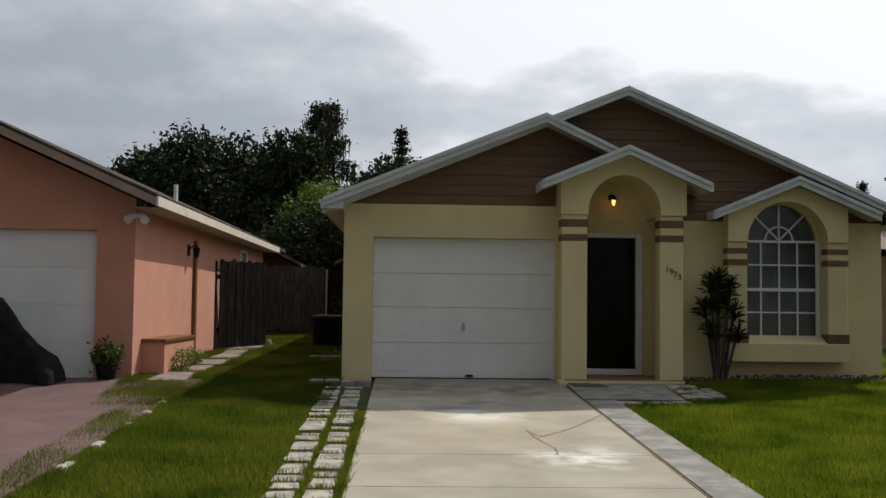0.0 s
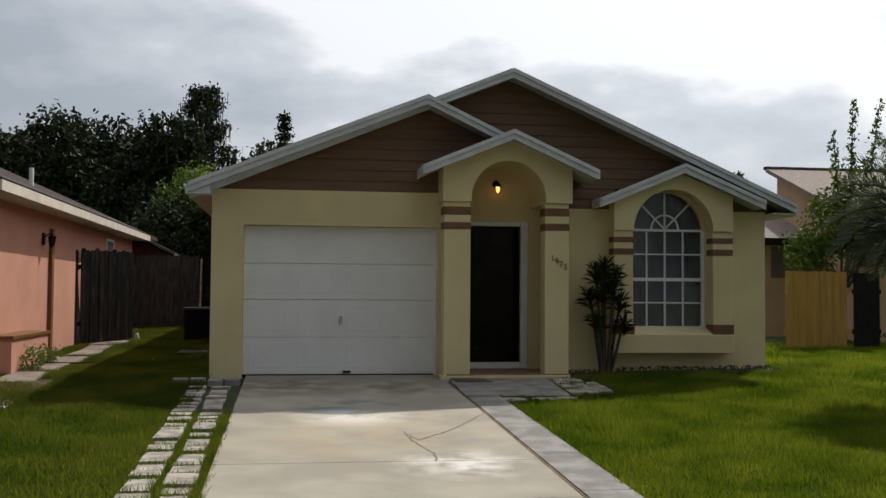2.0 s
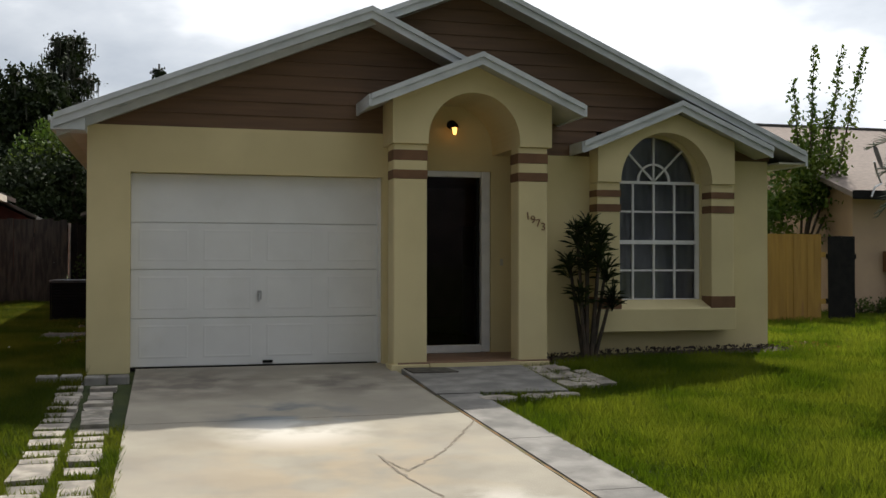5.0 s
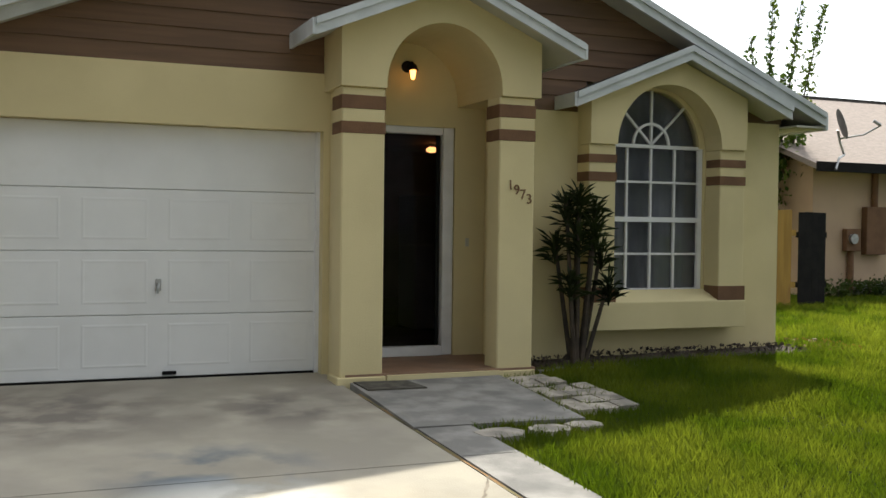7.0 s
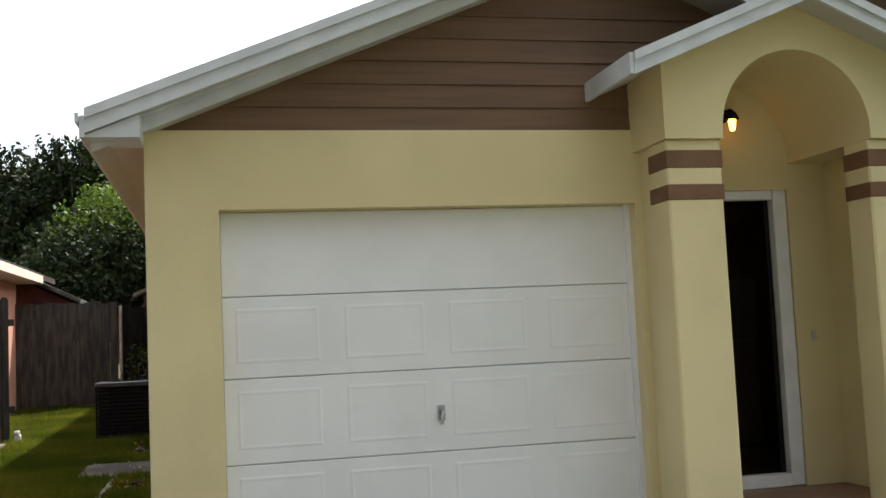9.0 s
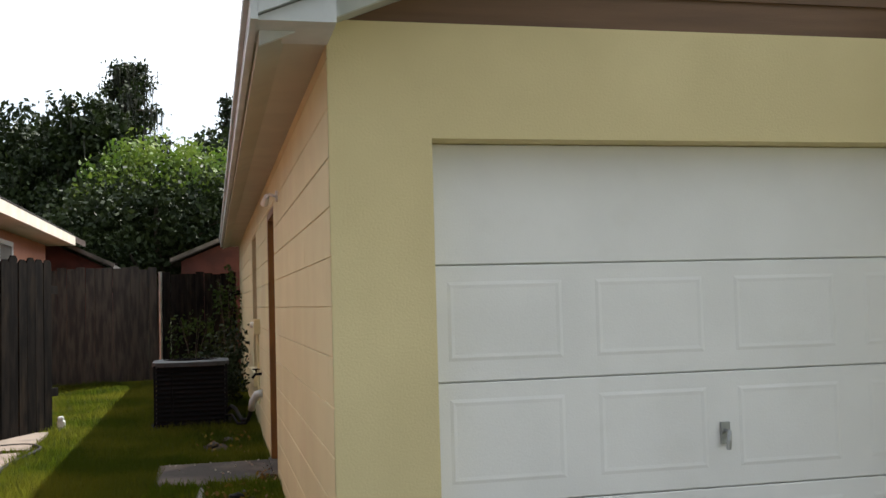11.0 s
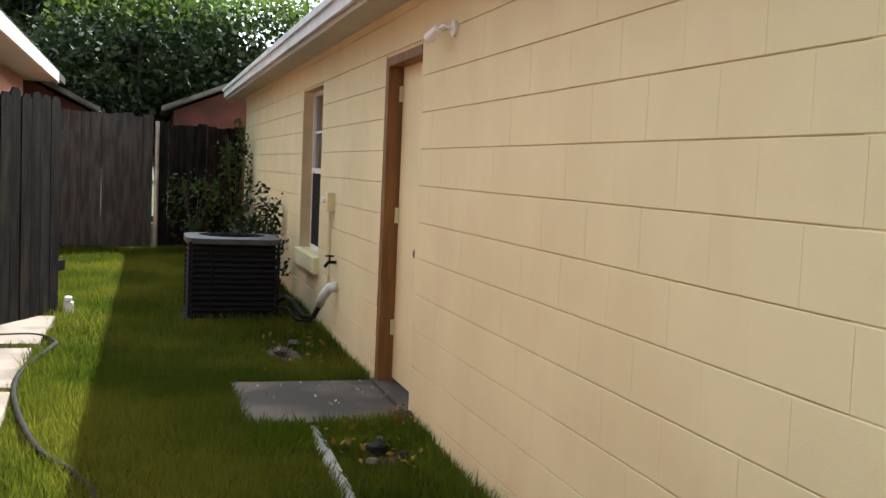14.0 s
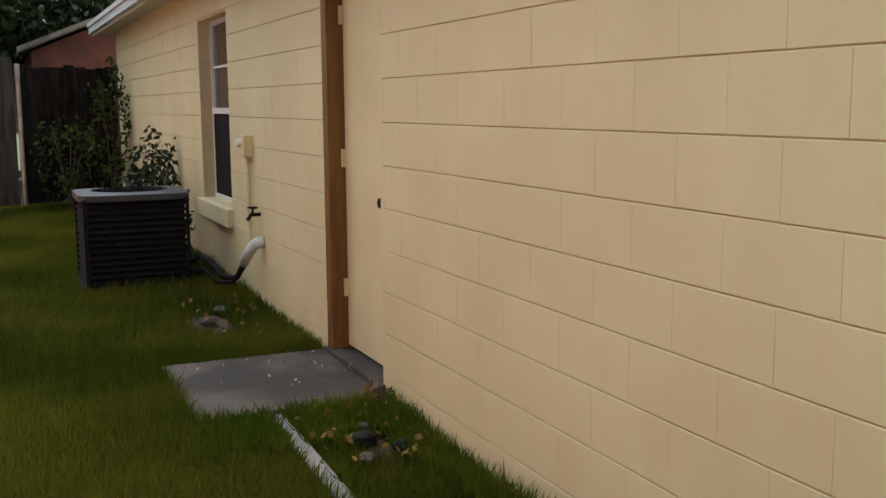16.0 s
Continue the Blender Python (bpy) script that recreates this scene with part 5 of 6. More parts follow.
def oak(at, h, radii, n, label, size=0.34, mat=LEAF_DARK, moss=0):
    x, y = at
    t = thing("tree", (x, y, 0.2), label, "tree")
    cs, rs = [], []
    for k in range(7):
        a = k * 2.399
        f = 0.25 + 0.45 * RNG.random()
        cs.append((x + radii[0] * f * math.cos(a), y + radii[1] * f * math.sin(a), h - radii[2] * (0.5 + 0.95 * RNG.random())))
        k2 = 0.42 + 0.22 * RNG.random()
        rs.append((radii[0] * k2, radii[1] * k2, radii[2] * k2))
    cs.append((x, y, h - radii[2] * 0.75))
    rs.append((radii[0] * 0.5, radii[1] * 0.5, radii[2] * 0.72))
    size *= 1.15
    limbs = [(0.45 + 0.06 * i, c) for i, c in enumerate(cs[:6])]
    trunk_and_limbs(t, (x, y, 0), (x, y, h * 0.72), 0.045 * h, limbs)
    C = clumps(cs, rs, n // 8 // 11, 22, size * 0.75)
    quads_to_part("crown", leaves(C, size), mat, t, "dense crown of small leaves")
    if moss:
        hang_moss(t, C[RNG.integers(0, len(C), moss)], 0.05, 0.9)
    return t


def hang_moss(t, tops, w, ln):
    n = len(tops)
    a = RNG.uniform(0, math.pi, n)
    u = np.stack([np.cos(a), np.sin(a), np.zeros(n)], 1) * (w * RNG.uniform(0.5, 1.6, (n, 1)))
    d = np.stack([RNG.normal(0, 0.04, n), RNG.normal(0, 0.04, n), -ln * RNG.uniform(0.3, 1.3, n)], 1)
    quads_to_part("moss", np.stack([tops - u, tops + u, tops + u * 0.25 + d, tops - u * 0.25 + d], 1), MOSS, t, "strands of grey hanging moss", kind="stuff")


oak((-12.2, 44.3), 11.3, (5.6, 5.2, 5.7), 35100, "broad dark oak behind the pink house", 0.30)
oak((-10.1, 46.9), 11.6, (5.5, 5.2, 5.7), 27000, "broad dark oak with hanging moss", 0.30, moss=500)
oak((-6.7, 41.7), 10.8, (2.9, 3.1, 5.5), 20250, "tall dark oak with hanging moss", 0.26, moss=700)
oak((-4.1, 48.2), 8.2, (3.9, 3.9, 4.2), 18900, "dark tree in the row behind the yards", 0.28, moss=200)
oak((-0.5, 45.6), 9.9, (2.5, 3.1, 4.2), 13500, "dark round-topped tree behind the yards", 0.26)
oak((5.7, 48.2), 7.5, (4.5, 3.9, 3.9), 16200, "dark tree behind the house", 0.28)
oak((-22.9, 46.9), 9.4, (6.5, 5.2, 4.7), 21600, "dark tree behind the pink house", 0.32)
oak((27.8, 43.0), 6.4, (6.5, 5.2, 3.4), 13500, "low dark tree far behind the tan house", 0.32)
oak((46.0, 48.2), 7.7, (9.1, 5.2, 3.9), 16200, "low dark tree far behind the tan house", 0.36)


def cypress(at, h):
    x, y = at
    t = thing("cypress", (x, y, 0.2), "tall dark cypress hung with grey moss", "tree")
    limbs = []
    C = []
    for k in range(30):
        z = h * (0.40 + 0.58 * k / 30)
        a = k * 2.4
        L = (1.75 + 0.45 * math.sin(k * 1.7)) * (1.0 if k < 24 else 0.62)
        e = (x + L * math.cos(a), y + L * math.sin(a), z + 0.25)
        limbs.append((min(z / h, 0.99), e))
        for f in np.linspace(0.25, 1.0, 6):
            p = np.array([x + L * f * math.cos(a), y + L * f * math.sin(a), z + 0.25 * f])
            C.append(p + RNG.normal(size=(45, 3)) * np.array([0.26, 0.26, 0.19]))
    trunk_and_limbs(t, (x, y, 0), (x, y, h), 0.28, limbs)
    C = np.concatenate(C)
    quads_to_part("crown", leaves(C, 0.23), LEAF_DARK, t, "sparse layered foliage")
    hang_moss(t, C[RNG.integers(0, len(C), 2600)], 0.03, 0.75)


cypress((-4.3, 45), 13.0)


def conifer(at, h, r, label, tiers=15, low=0.30):
    x, y = at
    t = thing("conifer", (x, y, 0.2), label, "tree")
    limbs, C = [], []
    for k in range(tiers):
        f = k / tiers
        z = h * (low + (1 - low) * f)
        for q in range(6):
            a = q * math.pi / 3 + k * 0.5
            L = r * (1 - f) * RNG.uniform(0.75, 1.1) + 0.08
            e = np.array([x + L * math.cos(a), y + L * math.sin(a), z + 0.18 * L])
            if q % 2 == 0:
                limbs.append((min(z / h, 0.99), tuple(e)))
            for s in np.linspace(0.2, 1, 6):
                C.append(np.array([x, y, z]) * (1 - s) + e * s + RNG.normal(size=(9, 3)) * 0.055 * (1 + r))
    trunk_and_limbs(t, (x, y, 0), (x, y, h), 0.09 * r + 0.05, limbs)
    quads_to_part("crown", leaves(np.concatenate(C), 0.11 + 0.05 * r), LEAF_DARK, t, "tiers of dark needles")


conifer((0.38, 48.5), 12.4, 1.65, "dark pointed conifer with even tiers of branches")
conifer((31.5, 52), 9.8, 1.3, "far dark pointed conifer")

# big bush behind the back fence, sunlit top and shaded foot in the leaf colours
bush = thing("bush", (-1.6, 17.6, 0.2), "large leafy bush behind the fence, its leaves coloured lighter for a sunlit top", "bush")
cs = [(-2.3, 17.6, 2.9), (-0.8, 17.9, 3.5), (-3.0, 18.4, 2.5), (0.6, 19.0, 3.6), (-1.5, 19.0, 4.1), (-3.8, 18.8, 2.2)]
rs = [(1.5, 1.2, 1.2), (1.4, 1.2, 1.2), (1.3, 1.2, 1.1), (1.6, 1.3, 1.4), (1.6, 1.2, 1.1), (1.2, 1.2, 0.9)]
trunk_and_limbs(bush, (-1.6, 17.6, 0), (-1.6, 17.6, 3.6), 0.16, [(0.3, cs[0]), (0.4, cs[1]), (0.5, cs[2]), (0.6, cs[3])])
C = clumps(cs, rs, 230, 22, 0.15)
# lighter leaves above and darker ones below stand for sun and shade
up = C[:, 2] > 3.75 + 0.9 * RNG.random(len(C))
quads_to_part("crown", leaves(C[up], 0.13), LEAF_LIGHT, bush, "upper leaves coloured lighter for the sun", "stuff")
quads_to_part("crown", leaves(C[~up], 0.14), LEAF_DARK, bush, "lower leaves coloured darker for shade", "stuff")

# slender shrub of upright sprays beside the tan house
spr = thing("tree", (12.3, 6.3, 0.1), "slender young tree with long upright leafy sprays", "tree")
C = []
limbs = []
for x, y, zt, r in ((12.28, 6.3, 4.8, 0.08), (12.79, 6.35, 5.52, 0.08), (13.44, 6.35, 5.52, 0.08), (13.98, 6.35, 5.55, 0.09), (13.1, 6.4, 4.2, 0.16), (12.6, 6.2, 4.0, 0.20)):
    x0 = 12.6 + (x - 12.6) * 0.4
    for f in np.linspace(0, 1, 34):
        p = np.array([x0 + (x - x0) * f, y, 2.3 + (zt - 2.3) * f])
        m = int(16 * (1.15 - f) + 5)
        C.append(p + RNG.normal(size=(m, 3)) * np.array([r, r, 0.05]) * (1.25 - 0.7 * f))
    bm = bmesh.new()
    tube(bm, [(12.4, 6.3, 1.0), (x0, y, 2.3), ((x + x0) / 2, y, (2.3 + zt) / 2), (x, y, zt)], 0.03, 6, 0.008)
    part("stem", bm, BARK, spr, "thin upright stem")
C.append(clumps([(12.1, 6.3, 2.7), (12.7, 6.4, 3.0), (11.7, 6.3, 2.1), (12.4, 6.4, 2.0)], [(0.55, 0.5, 0.7), (0.6, 0.5, 0.6), (0.5, 0.4, 0.5), (0.8, 0.4, 0.6)], 60, 14, 0.10))
bm = bmesh.new()
tube(bm, [(12.4, 6.3, 0.0), (12.38, 6.3, 0.6), (12.4, 6.3, 1.2)], 0.07, 8, 0.05)
part("trunk", bm, BARK, spr, "thin brown trunk")
quads_to_part("crown", leaves(np.concatenate(C), 0.11), LEAF_LIGHT, spr, "yellow-green leaves in long sprays")
spr.location.x += 0.60


# ---- pindo palm on the front lawn ----
def palm(at, zc, R, n):
    x, y = at
    t = thing("palm", (x, y, ground_z(x, y)), "grey-green feather palm with arching fronds on the lawn", "palm")
    bm = bmesh.new()
    z0 = ground_z(x, y) - 0.05
    pts = [(x, y, z0 + (zc - z0) * f) for f in (0, 0.2, 0.4, 0.6, 0.8, 1)]
    tube(bm, pts, 0.20, 12, 0.16)
    for k in range(46):
        a, zz = k * 2.4, z0 + (zc - z0) * (0.1 + 0.88 * k / 46)
        tube(bm, [(x + 0.16 * math.cos(a), y + 0.16 * math.sin(a), zz), (x + 0.27 * math.cos(a), y + 0.27 * math.sin(a), zz + 0.10)], 0.035, 5, 0.015)
    part("trunk", bm, BARK, t, "stout trunk with old frond stubs")
    PALMLEAF = leafy("palm_leaflet", (0.045, 0.06, 0.032), (0.07, 0.085, 0.048), 0.3)
    for k in range(n):
        a = k * 2.39996
        el = radians(80 - 95 * k / n)
        L = R * random.uniform(0.9, 1.1)
        p = Vector((x, y, zc))
        d = Vector((math.cos(a) * math.cos(el), math.sin(a) * math.cos(el), math.sin(el)))
        spine = [p.copy()]
        for s in range(12):
            d = (d + Vector((0, 0, -0.11))).normalized()
            p = p + d * L / 12
            spine.append(p.copy())
        Q = []
        for s in range(2, 13):
            for sub in range(5):
                f = (s - 1 + sub / 5) / 12
                b = spine[s - 1].lerp(spine[s], sub / 5)
                dd = (spine[s] - spine[s - 1]).normalized()
                side = dd.cross(Vector((0, 0, 1))).normalized()
                upv = side.cross(dd)
                ll = 0.34 * math.sin(math.pi * min(1, 0.15 + 0.85 * f)) + 0.06
                for sg in (1, -1):
                    tip = b + (side * sg * 0.75 + dd * 0.75 + upv * random.uniform(0.1, 0.45)).normalized() * ll
                    wv = dd * 0.009
                    Q.append((b - wv, b + wv, b.lerp(tip, 0.6) + wv * 0.8, tip))
        fr = quads_to_part("frond", np.array([[list(v) for v in q] for q in Q]), PALMLEAF, t)
        bm = bmesh.new()
        tube(bm, spine, 0.012, 5, 0.003)
        part("frond_stem", bm, LEAF, t)


palm((8.75, -3.1), 2.15, 1.2, 60)

# ---- dark spiky shrub by the bay ----
dr = thing("dracaena", (5.62, -0.22, -0.02), "dark spiky dracaena with several stems in the mulch bed", "shrub")
stems = [((5.62, -0.22), (5.42, -0.25), 1.55), ((5.63, -0.2), (5.60, -0.28), 1.62), ((5.66, -0.22), (5.82, -0.3), 1.52), ((5.62, -0.24), (5.50, -0.4), 1.25), ((5.68, -0.2), (5.93, -0.28), 1.12), ((5.6, -0.2), (5.36, -0.12), 1.18), ((5.66, -0.25), (5.72, -0.42), 1.3), ((5.62, -0.2), (5.66, -0.15), 1.40), ((5.6, -0.24), (5.38, -0.4), 0.85), ((5.7, -0.22), (5.95, -0.4), 0.8)]
for (bx, by), (tx, ty), tz in stems:
    tx = 5.64 + (tx - 5.64) * 0.72
    bm = bmesh.new()
    tube(bm, [(bx, by, -0.05), ((bx * 2 + tx) / 3, (by * 2 + ty) / 3, tz * 0.3), ((bx + 2 * tx) / 3, (by + 2 * ty) / 3, tz * 0.65), (tx, ty, tz)], 0.028, 6, 0.016)
    part("stem", bm, BARK, dr, "thin bare stem")
    Q = []
    for k in range(64):
        a = k * 2.4
        el = radians(random.uniform(5, 80))
        L = random.uniform(0.14, 0.27)
        b = Vector((tx, ty, tz - 0.22 * (k / 64)))
        d = Vector((math.cos(a) * math.cos(el), math.sin(a) * math.cos(el), math.sin(el)))
        sd2 = d.cross(Vector((0, 0, 1))).normalized() * 0.012
        m = b + d * L * 0.6
        e = b + d * L + Vector((0, 0, -0.05 * L / 0.3))
        Q.append((b - sd2 * 0.5, b + sd2 * 0.5, m + sd2, e))
        Q.append((b - sd2 * 0.5, m + sd2, e, m - sd2))
    quads_to_part("leaf_tuft", np.array([[list(v) for v in q] for q in Q]), LEAF_DARK, dr, "tuft of narrow pointed leaves")

# plants by the house and fences
def small_plant(name, at, r, h, n, mat, label, size=0.06):
    t = thing(name, (at[0], at[1], at[2]), label, "plant")
    bm = bmesh.new()
    for k in range(5):
        a = k * 1.3
        tube(bm, [(at[0], at[1], at[2] - 0.02), (at[0] + r * 0.3 * math.cos(a), at[1] + r * 0.3 * math.sin(a), at[2] + h * 0.5), (at[0] + r * 0.7 * math.cos(a), at[1] + r * 0.7 * math.sin(a), at[2] + h * 0.9)], 0.008, 5, 0.003)
    part("stem", bm, BARK, t, "thin stems")
    C = clumps([(at[0], at[1], at[2] + h * 0.55)], [(r, r, h * 0.45)], n // 8, 8, size * 0.8)
    C[:, 2] = np.maximum(C[:, 2], at[2] + 0.01)
    quads_to_part("foliage", leaves(C, size), mat, t, "small leaves")
    return t


small_plant("shrub", (-0.40, 8.75, 0.15), 0.30, 0.78, 1100, LEAF_DARK, "green weedy shrub behind the condenser", 0.07)
small_plant("shrub", (-0.25, 9.6, 0.16), 0.20, 1.1, 600, LEAF_DARK, "green weedy shrub against the block wall", 0.07)
small_plant("vine", (-0.25, 13.2, 0.2), 0.25, 1.9, 520, LEAF, "green vine on the fence end", 0.08)
small_plant("vine", (-0.8, 13.1, 0.2), 0.40, 1.2, 420, LEAF, "dark vine on the fence", 0.08)
small_plant("weed", (-0.09, 3.76, 0.06), 0.07, 0.11, 40, DRYLEAF, "dry weed at the foot of the block wall", 0.05)
small_plant("shrub", (-2.6, 0.9, -0.02), 0.26, 0.36, 500, LEAF_LIGHT, "pale weedy shrub by the planter", 0.05)
small_plant("shrub", (-2.62, 1.9, 0.02), 0.24, 0.30, 400, LEAF_LIGHT, "pale weedy shrub by the planter", 0.05)
pot = thing("potted_plant", (-3.36, -0.45, -0.02), "small leafy plant in a dark pot beside the garage door", "potted plant")
bm = bmesh.new()
tube(bm, [(-3.36, -0.45, -0.02), (-3.36, -0.45, 0.22)], 0.12, 12, 0.16)
part("pot", bm, DARK, pot, "dark pot")
C = clumps([(-3.36, -0.45, 0.32)], [(0.20, 0.18, 0.16)], 60, 8, 0.05)
quads_to_part("foliage", leaves(C, 0.08), LEAF, pot, "green leaves")
for k in range(9):
    small_plant("weed", (13.6 + 0.32 * k + random.uniform(-0.1, 0.1), 5.2, 0.14), 0.2, 0.32, 200, LEAF, "leafy weed at the foot of the tan wall", 0.07)


# ---- litter ----
def scatter_leaves(name, x0, x1, y0, y1, n, mat, label, size):
    C = np.stack([RNG.uniform(x0, x1, n), RNG.uniform(y0, y1, n), np.zeros(n)], 1)
    C[:, 2] = [ground_z(a, b) + 0.018 for a, b in C[:, :2]]
    C[:, 2] += RNG.uniform(0, 0.02, n)
    quads_to_part(name, leaves(C, size, 0.6), mat, None, label, "stuff")


scatter_leaves("fallen_leaves", -0.55, -0.05, 2.9, 3.9, 60, DRYLEAF, "fallen yellow leaves on the grass", 0.045)
scatter_leaves("fallen_leaves", -0.7, -0.1, 5.1, 6.6, 34, DRYLEAF, "fallen yellow leaves and bare soil by the wall", 0.05)
scatter_leaves("fallen_leaves", -0.95, 0.0, 4.0, 4.85, 30, STONE, "pale petals on the step slab", 0.03)
scatter_leaves("fallen_leaves", 8.4, 9.0, -0.5, 0.3, 160, DRYLEAF, "brown leaf litter at the house corner", 0.06)
scatter_leaves("fallen_leaves", 5.1, 8.3, -0.38, 0.08, 500, BARK, "bark chips in the bed", 0.05)
for (x0, x1, y0, y1) in ((-0.45, -0.14, 3.0, 3.55), (-0.75, -0.2, 5.3, 6.5)):
    pts = [((x0 + x1) / 2 + (x1 - x0) / 2 * math.cos(a) * random.uniform(0.75, 1.1), (y0 + y1) / 2 + (y1 - y0) / 2 * math.sin(a) * random.uniform(0.75, 1.1)) for a in [2 * math.pi * k / 14 for k in range(14)]]
    slab("soil", pts, 0.04, SOIL, "bare dark soil patch beside the wall", lift=-0.030)
    xm, ym = (x0 + x1) / 2, (y0 + y1) / 2
    COVERED[-1] = [(xm + 0.55 * (a - xm), ym + 0.55 * (b - ym)) for a, b in pts]
for k, (x, y, r) in enumerate(((-0.33, 3.35, 0.06), (-0.22, 3.2, 0.045), (-0.4, 3.12, 0.04), (-0.28, 3.5, 0.035), (-0.5, 5.9, 0.06), (-0.35, 6.2, 0.05))):
    bm = bmesh.new()
    bmesh.ops.create_icosphere(bm, subdivisions=2, radius=r)
    for v in bm.verts:
        v.co *= random.uniform(0.8, 1.15)
        v.co = Vector((x + v.co.x, y + v.co.y, ground_z(x, y) + 0.005 + v.co.z * 0.55))
    o = part("stone", bm, DARK if k < 2 else DULLSTONE, None, "dark rough stone in the bare soil by the wall")
    o["category"], o["group"] = "stone", "stones beside the block wall"
lit = slab("paper_scrap", [(9.6, -0.9), (9.85, -0.95), (9.82, -1.08), (9.62, -1.05)], 0.01, FRAMEW, "white scrap lying on the lawn", lift=0.03, kind="")
lit["category"] = "litter"
bm = bmesh.new()
bmesh.ops.create_icosphere(bm, subdivisions=2, radius=0.014)
for v in bm.verts:
    v.co += Vector((-1.11, 2.55, 0.07))
o = part("pebble", bm, FRAMEW, None, "tiny white pebble lying on the grass")
o["category"] = "pebble"


# ---- grass ----
def inside(P, poly, grow=0.0):
    """Which of the places P lie in the convex polygon."""
    q = np.array(poly, dtype=float)
    c = q.mean(0)
    q = c + (q - c) * (1 + grow)
    area = sum(q[i - 1][0] * q[i][1] - q[i][0] * q[i - 1][1] for i in range(len(q)))
    s = 1 if area > 0 else -1
    ok = np.ones(len(P), bool)
    for i in range(len(q)):
        a, b = q[i - 1], q[i]
        ok &= s * ((b[0] - a[0]) * (P[:, 1] - a[1]) - (b[1] - a[1]) * (P[:, 0] - a[0])) > 0
    return ok


HARD = COVERED + [[(0.5, 0.1), (3.67, 0.1), (3.86, -19), (0.5, -19)], [(0, 0), (8.3, 0), (8.3, 14.5), (0, 14.5)], [(-12, -0.2), (-3.15, -0.2), (-3.15, 14.3), (-12, 14.3)], [(3.2, -0.55), (5.1, -0.55), (5.1, 0), (3.2, 0)], [(-1.15, 7.25), (-0.26, 7.25), (-0.26, 8.14), (-1.15, 8.14)]]


def gz_np(P):
    x, y = P[:, 0], P[:, 1]
    z = np.where(y < 0, 0.045 * y, 0.018 * y)
    return z + np.where(x > 4.5, 0.08 * np.minimum((x - 4.5) / 2, 1) * np.clip((y + 4) / 3, 0, 1), 0)


def grass(x0, x1, y0, y1, density, h, w, label, mat=GRASS):
    n = int((x1 - x0) * (y1 - y0) * density)
    P = np.stack([RNG.uniform(x0, x1, n), RNG.uniform(y0, y1, n)], 1)
    ok = np.ones(n, bool)
    for poly in HARD:
        ok &= ~inside(P, poly, -0.01)
    P = P[ok]
    n = len(P)
    # thin and thick patches
    patch = np.sin(P[:, 0] * 2.1 + 1.3 * np.sin(P[:, 1] * 1.7)) * np.sin(P[:, 1] * 2.6 + 1.1 * np.sin(P[:, 0] * 2.9))
    hh = h * RNG.uniform(0.45, 1.25, n) * (1 + 0.28 * patch)
    a = RNG.uniform(0, 2 * math.pi, n)
    lean = RNG.uniform(0.15, 0.85, n) * hh
    la = RNG.uniform(0, 2 * math.pi, n)
    z = gz_np(P) - 0.04
    ww = w * RNG.uniform(0.6, 1.2, n)
    V = np.zeros((n, 3, 3), dtype=np.float32)
    V[:, 0] = np.stack([P[:, 0] - np.cos(a) * ww, P[:, 1] - np.sin(a) * ww, z], 1)
    V[:, 1] = np.stack([P[:, 0] + np.cos(a) * ww, P[:, 1] + np.sin(a) * ww, z], 1)
    V[:, 2] = np.stack([P[:, 0] + np.cos(la) * lean, P[:, 1] + np.sin(la) * lean, z + hh], 1)
    me = bpy.data.meshes.new("grass")
    me.vertices.add(n * 3)
    me.vertices.foreach_set("co", V.reshape(-1))
    me.loops.add(n * 3)
    me.loops.foreach_set("vertex_index", np.arange(n * 3, dtype=np.int32))
    me.polygons.add(n)
    me.polygons.foreach_set("loop_start", np.arange(0, n * 3, 3, dtype=np.int32))
    me.update(calc_edges=True)
    me.materials.append(mat)
    tagged(new("grass", me), label, "grass", kind="stuff")


# blade colours also carry the side yard's shade and the front lawn's sun
grass(-3.1, 0.0, -3.0, 5.5, 8500, 0.085, 0.006, "short green lawn grass beside the block wall", GRASS_SIDE_SHADED)
grass(-3.1, 0.0, 5.5, 13.6, 3200, 0.09, 0.009, "short green lawn grass in the side yard", GRASS_SIDE_SHADED)
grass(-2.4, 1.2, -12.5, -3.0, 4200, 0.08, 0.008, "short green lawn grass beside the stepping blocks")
grass(3.4, 10.0, -9.5, 0.4, 4200, 0.085, 0.008, "thick sunlit lawn grass in front of the house", GRASS_FRONT_LIT)
grass(8.3, 16.0, -3.0, 5.6, 1500, 0.10, 0.013, "thick sunlit lawn grass beside the house", GRASS_FRONT_LIT)


grass(-0.95, 0.0, 3.40, 3.86, 8000, 0.11, 0.008, "taller tufts of grass along the step slab", GRASS)
grass(-0.22, 0.0, 0.0, 3.6, 5000, 0.13, 0.008, "taller tufts of grass along the foot of the wall", GRASS)


# ---- block wall ----
BLOCK_MESH = {}


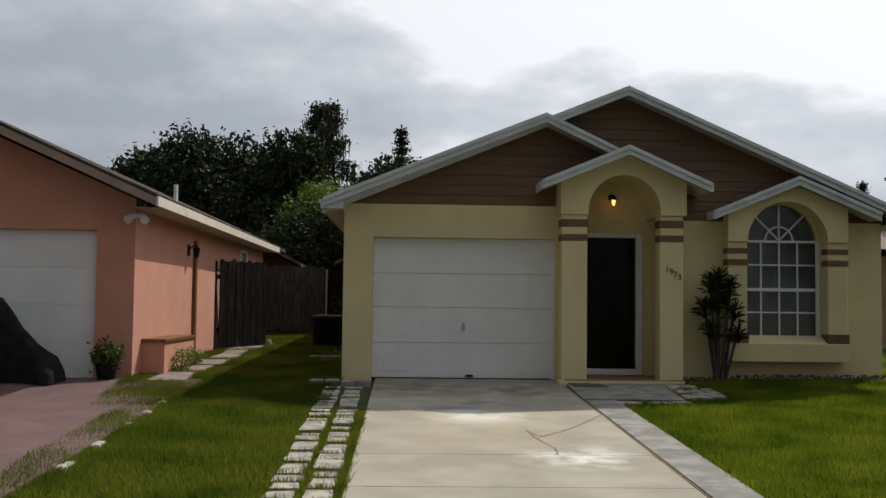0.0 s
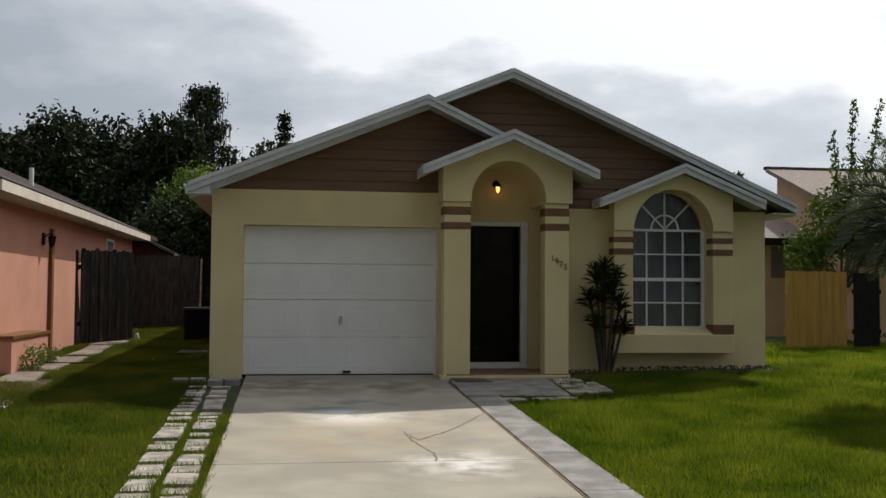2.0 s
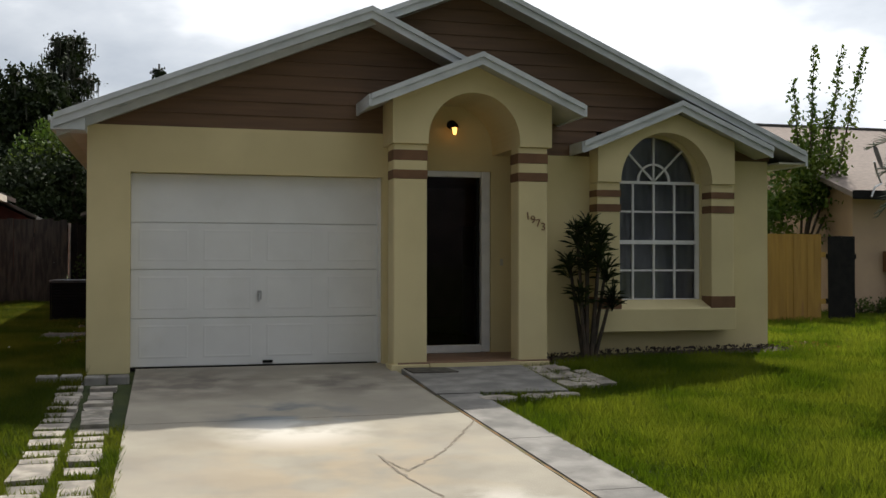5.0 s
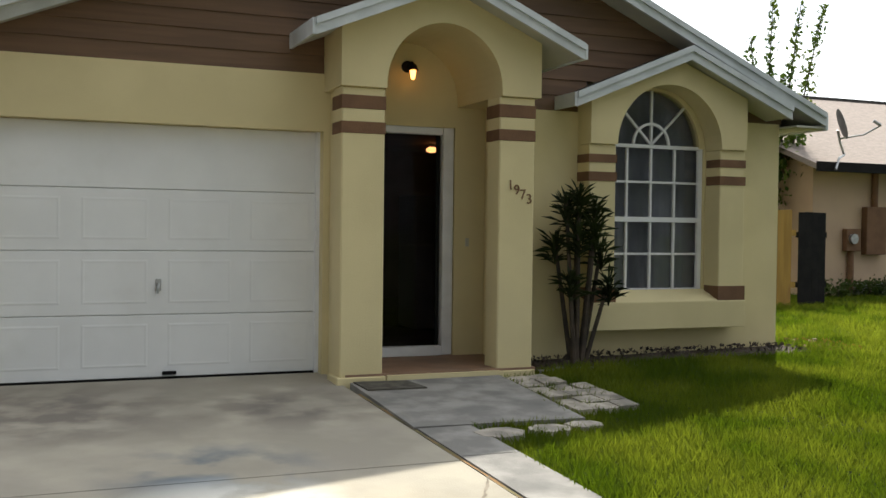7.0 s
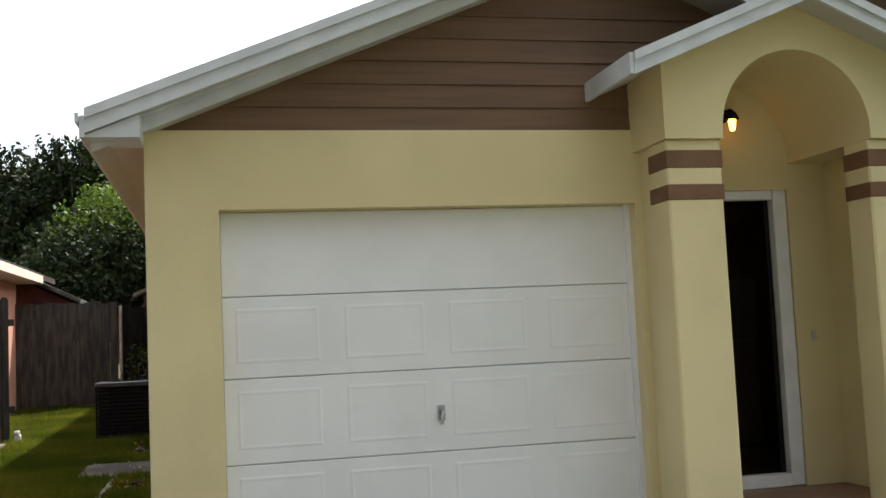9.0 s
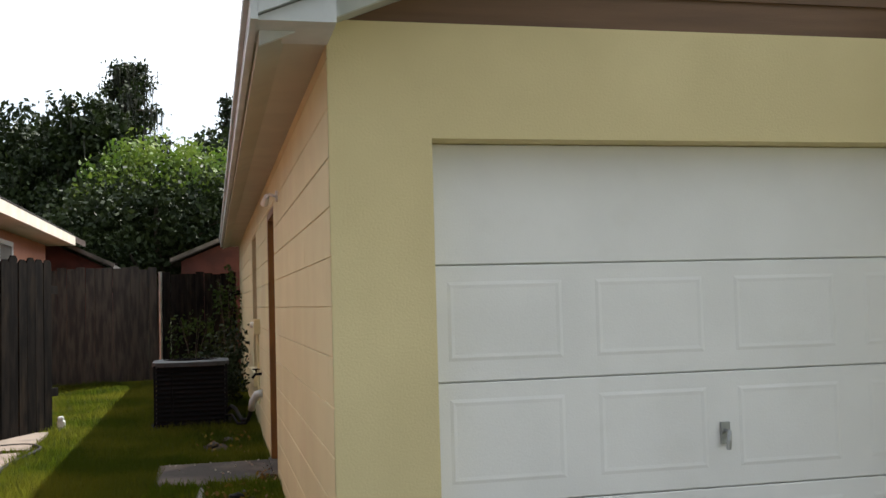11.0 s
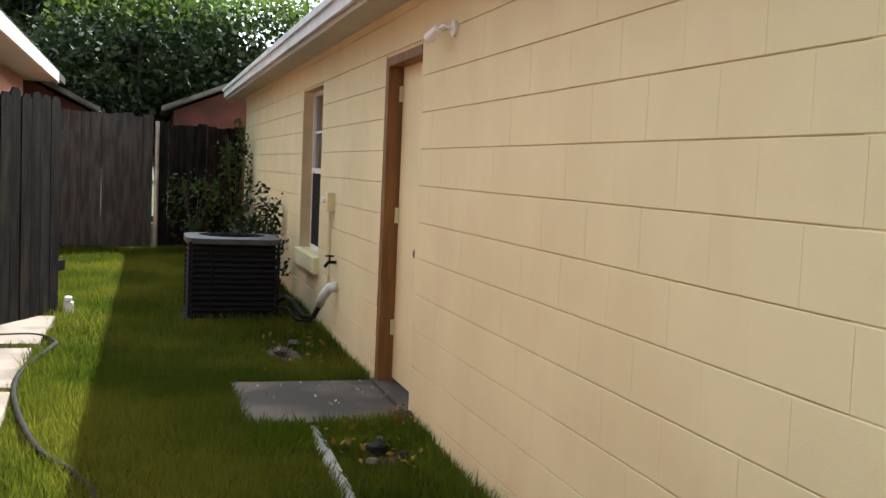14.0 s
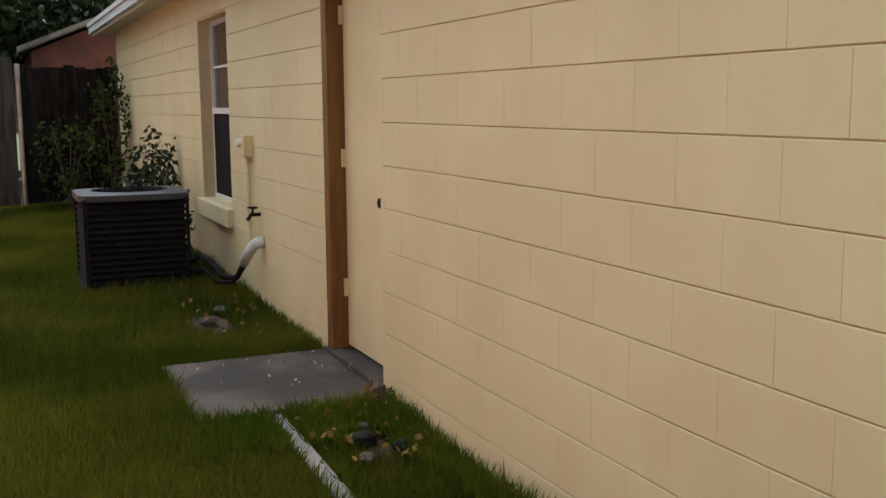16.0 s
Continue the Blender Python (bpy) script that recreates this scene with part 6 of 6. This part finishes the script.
def block_mesh(L, H):
    key = (round(L, 3), round(H, 3))
    if key not in BLOCK_MESH:
        v, h, c = 0.0003, 0.0020, 0.0024
        y0, y1, z0, z1 = v, L - v, h, H - h
        P = [(0.05, y0, z0), (0.05, y1, z0), (0.05, y1, z1), (0.05, y0, z1), (-0.001, y0, z0), (-0.001, y1, z0), (-0.001, y1, z1), (-0.001, y0, z1), (-0.0035, y0 + c * 0.2, z0 + c), (-0.0035, y1 - c * 0.2, z0 + c), (-0.0035, y1 - c * 0.2, z1 - c), (-0.0035, y0 + c * 0.2, z1 - c)]
        F = [(11, 10, 9, 8)]
        for k in range(4):
            j = (k + 1) % 4
            F += [(8 + k, 8 + j, 4 + j, 4 + k), (4 + k, 4 + j, j, k)]
        me = bpy.data.meshes.new("block")
        me.from_pydata(P, [], F)
        me.update()
        me.materials.append(BLOCK)
        BLOCK_MESH[key] = me
    return BLOCK_MESH[key]


def block_wall():
    parent = next(o for o in house.children if o.name.startswith("wall_core"))
    far = bmesh.new()
    for r in range(-1, 13):
        z0, z1 = 1.213 + (r - 5) * B, min(1.213 + (r - 4) * B, 2.58)
        if z1 - z0 < 0.03:
            continue
        ph = (2.045 - 0.5 * BL * (r - 5)) % BL
        cuts = [0.008] + [y for y in np.arange(ph, 14.3, BL) if y > 0.05] + [14.32]
        for a, b in zip(cuts, cuts[1:]):
            spans = [(a, b)]
            for o0, o1, oz0, oz1 in ((SD0, SD1, SDZ0, SDZ1), (SW0, SW1, SWZ0, SWZ1)):
                if min(z1, oz1) - max(z0, oz0) > 0.05:
                    nxt = []
                    for p, q in spans:
                        if q <= o0 or p >= o1:
                            nxt.append((p, q))
                        else:
                            if p < o0 - 0.02:
                                nxt.append((p, o0))
                            if q > o1 + 0.02:
                                nxt.append((o1, q))
                    spans = nxt
            for p, q in spans:
                if q < 8.9:
                    o = new("block", block_mesh(q - p, z1 - z0))
                    o.parent = parent
                    o.matrix_basis = Matrix.Translation((random.uniform(-0.0003, 0.0003), p, z0))
                else:
                    box(far, -0.0035, 0.05, p + 0.0015, q - 0.0015, z0 + 0.004, z1 - 0.004)
    part("far_block_courses", far, BLOCK, parent, kind="stuff")


block_wall()
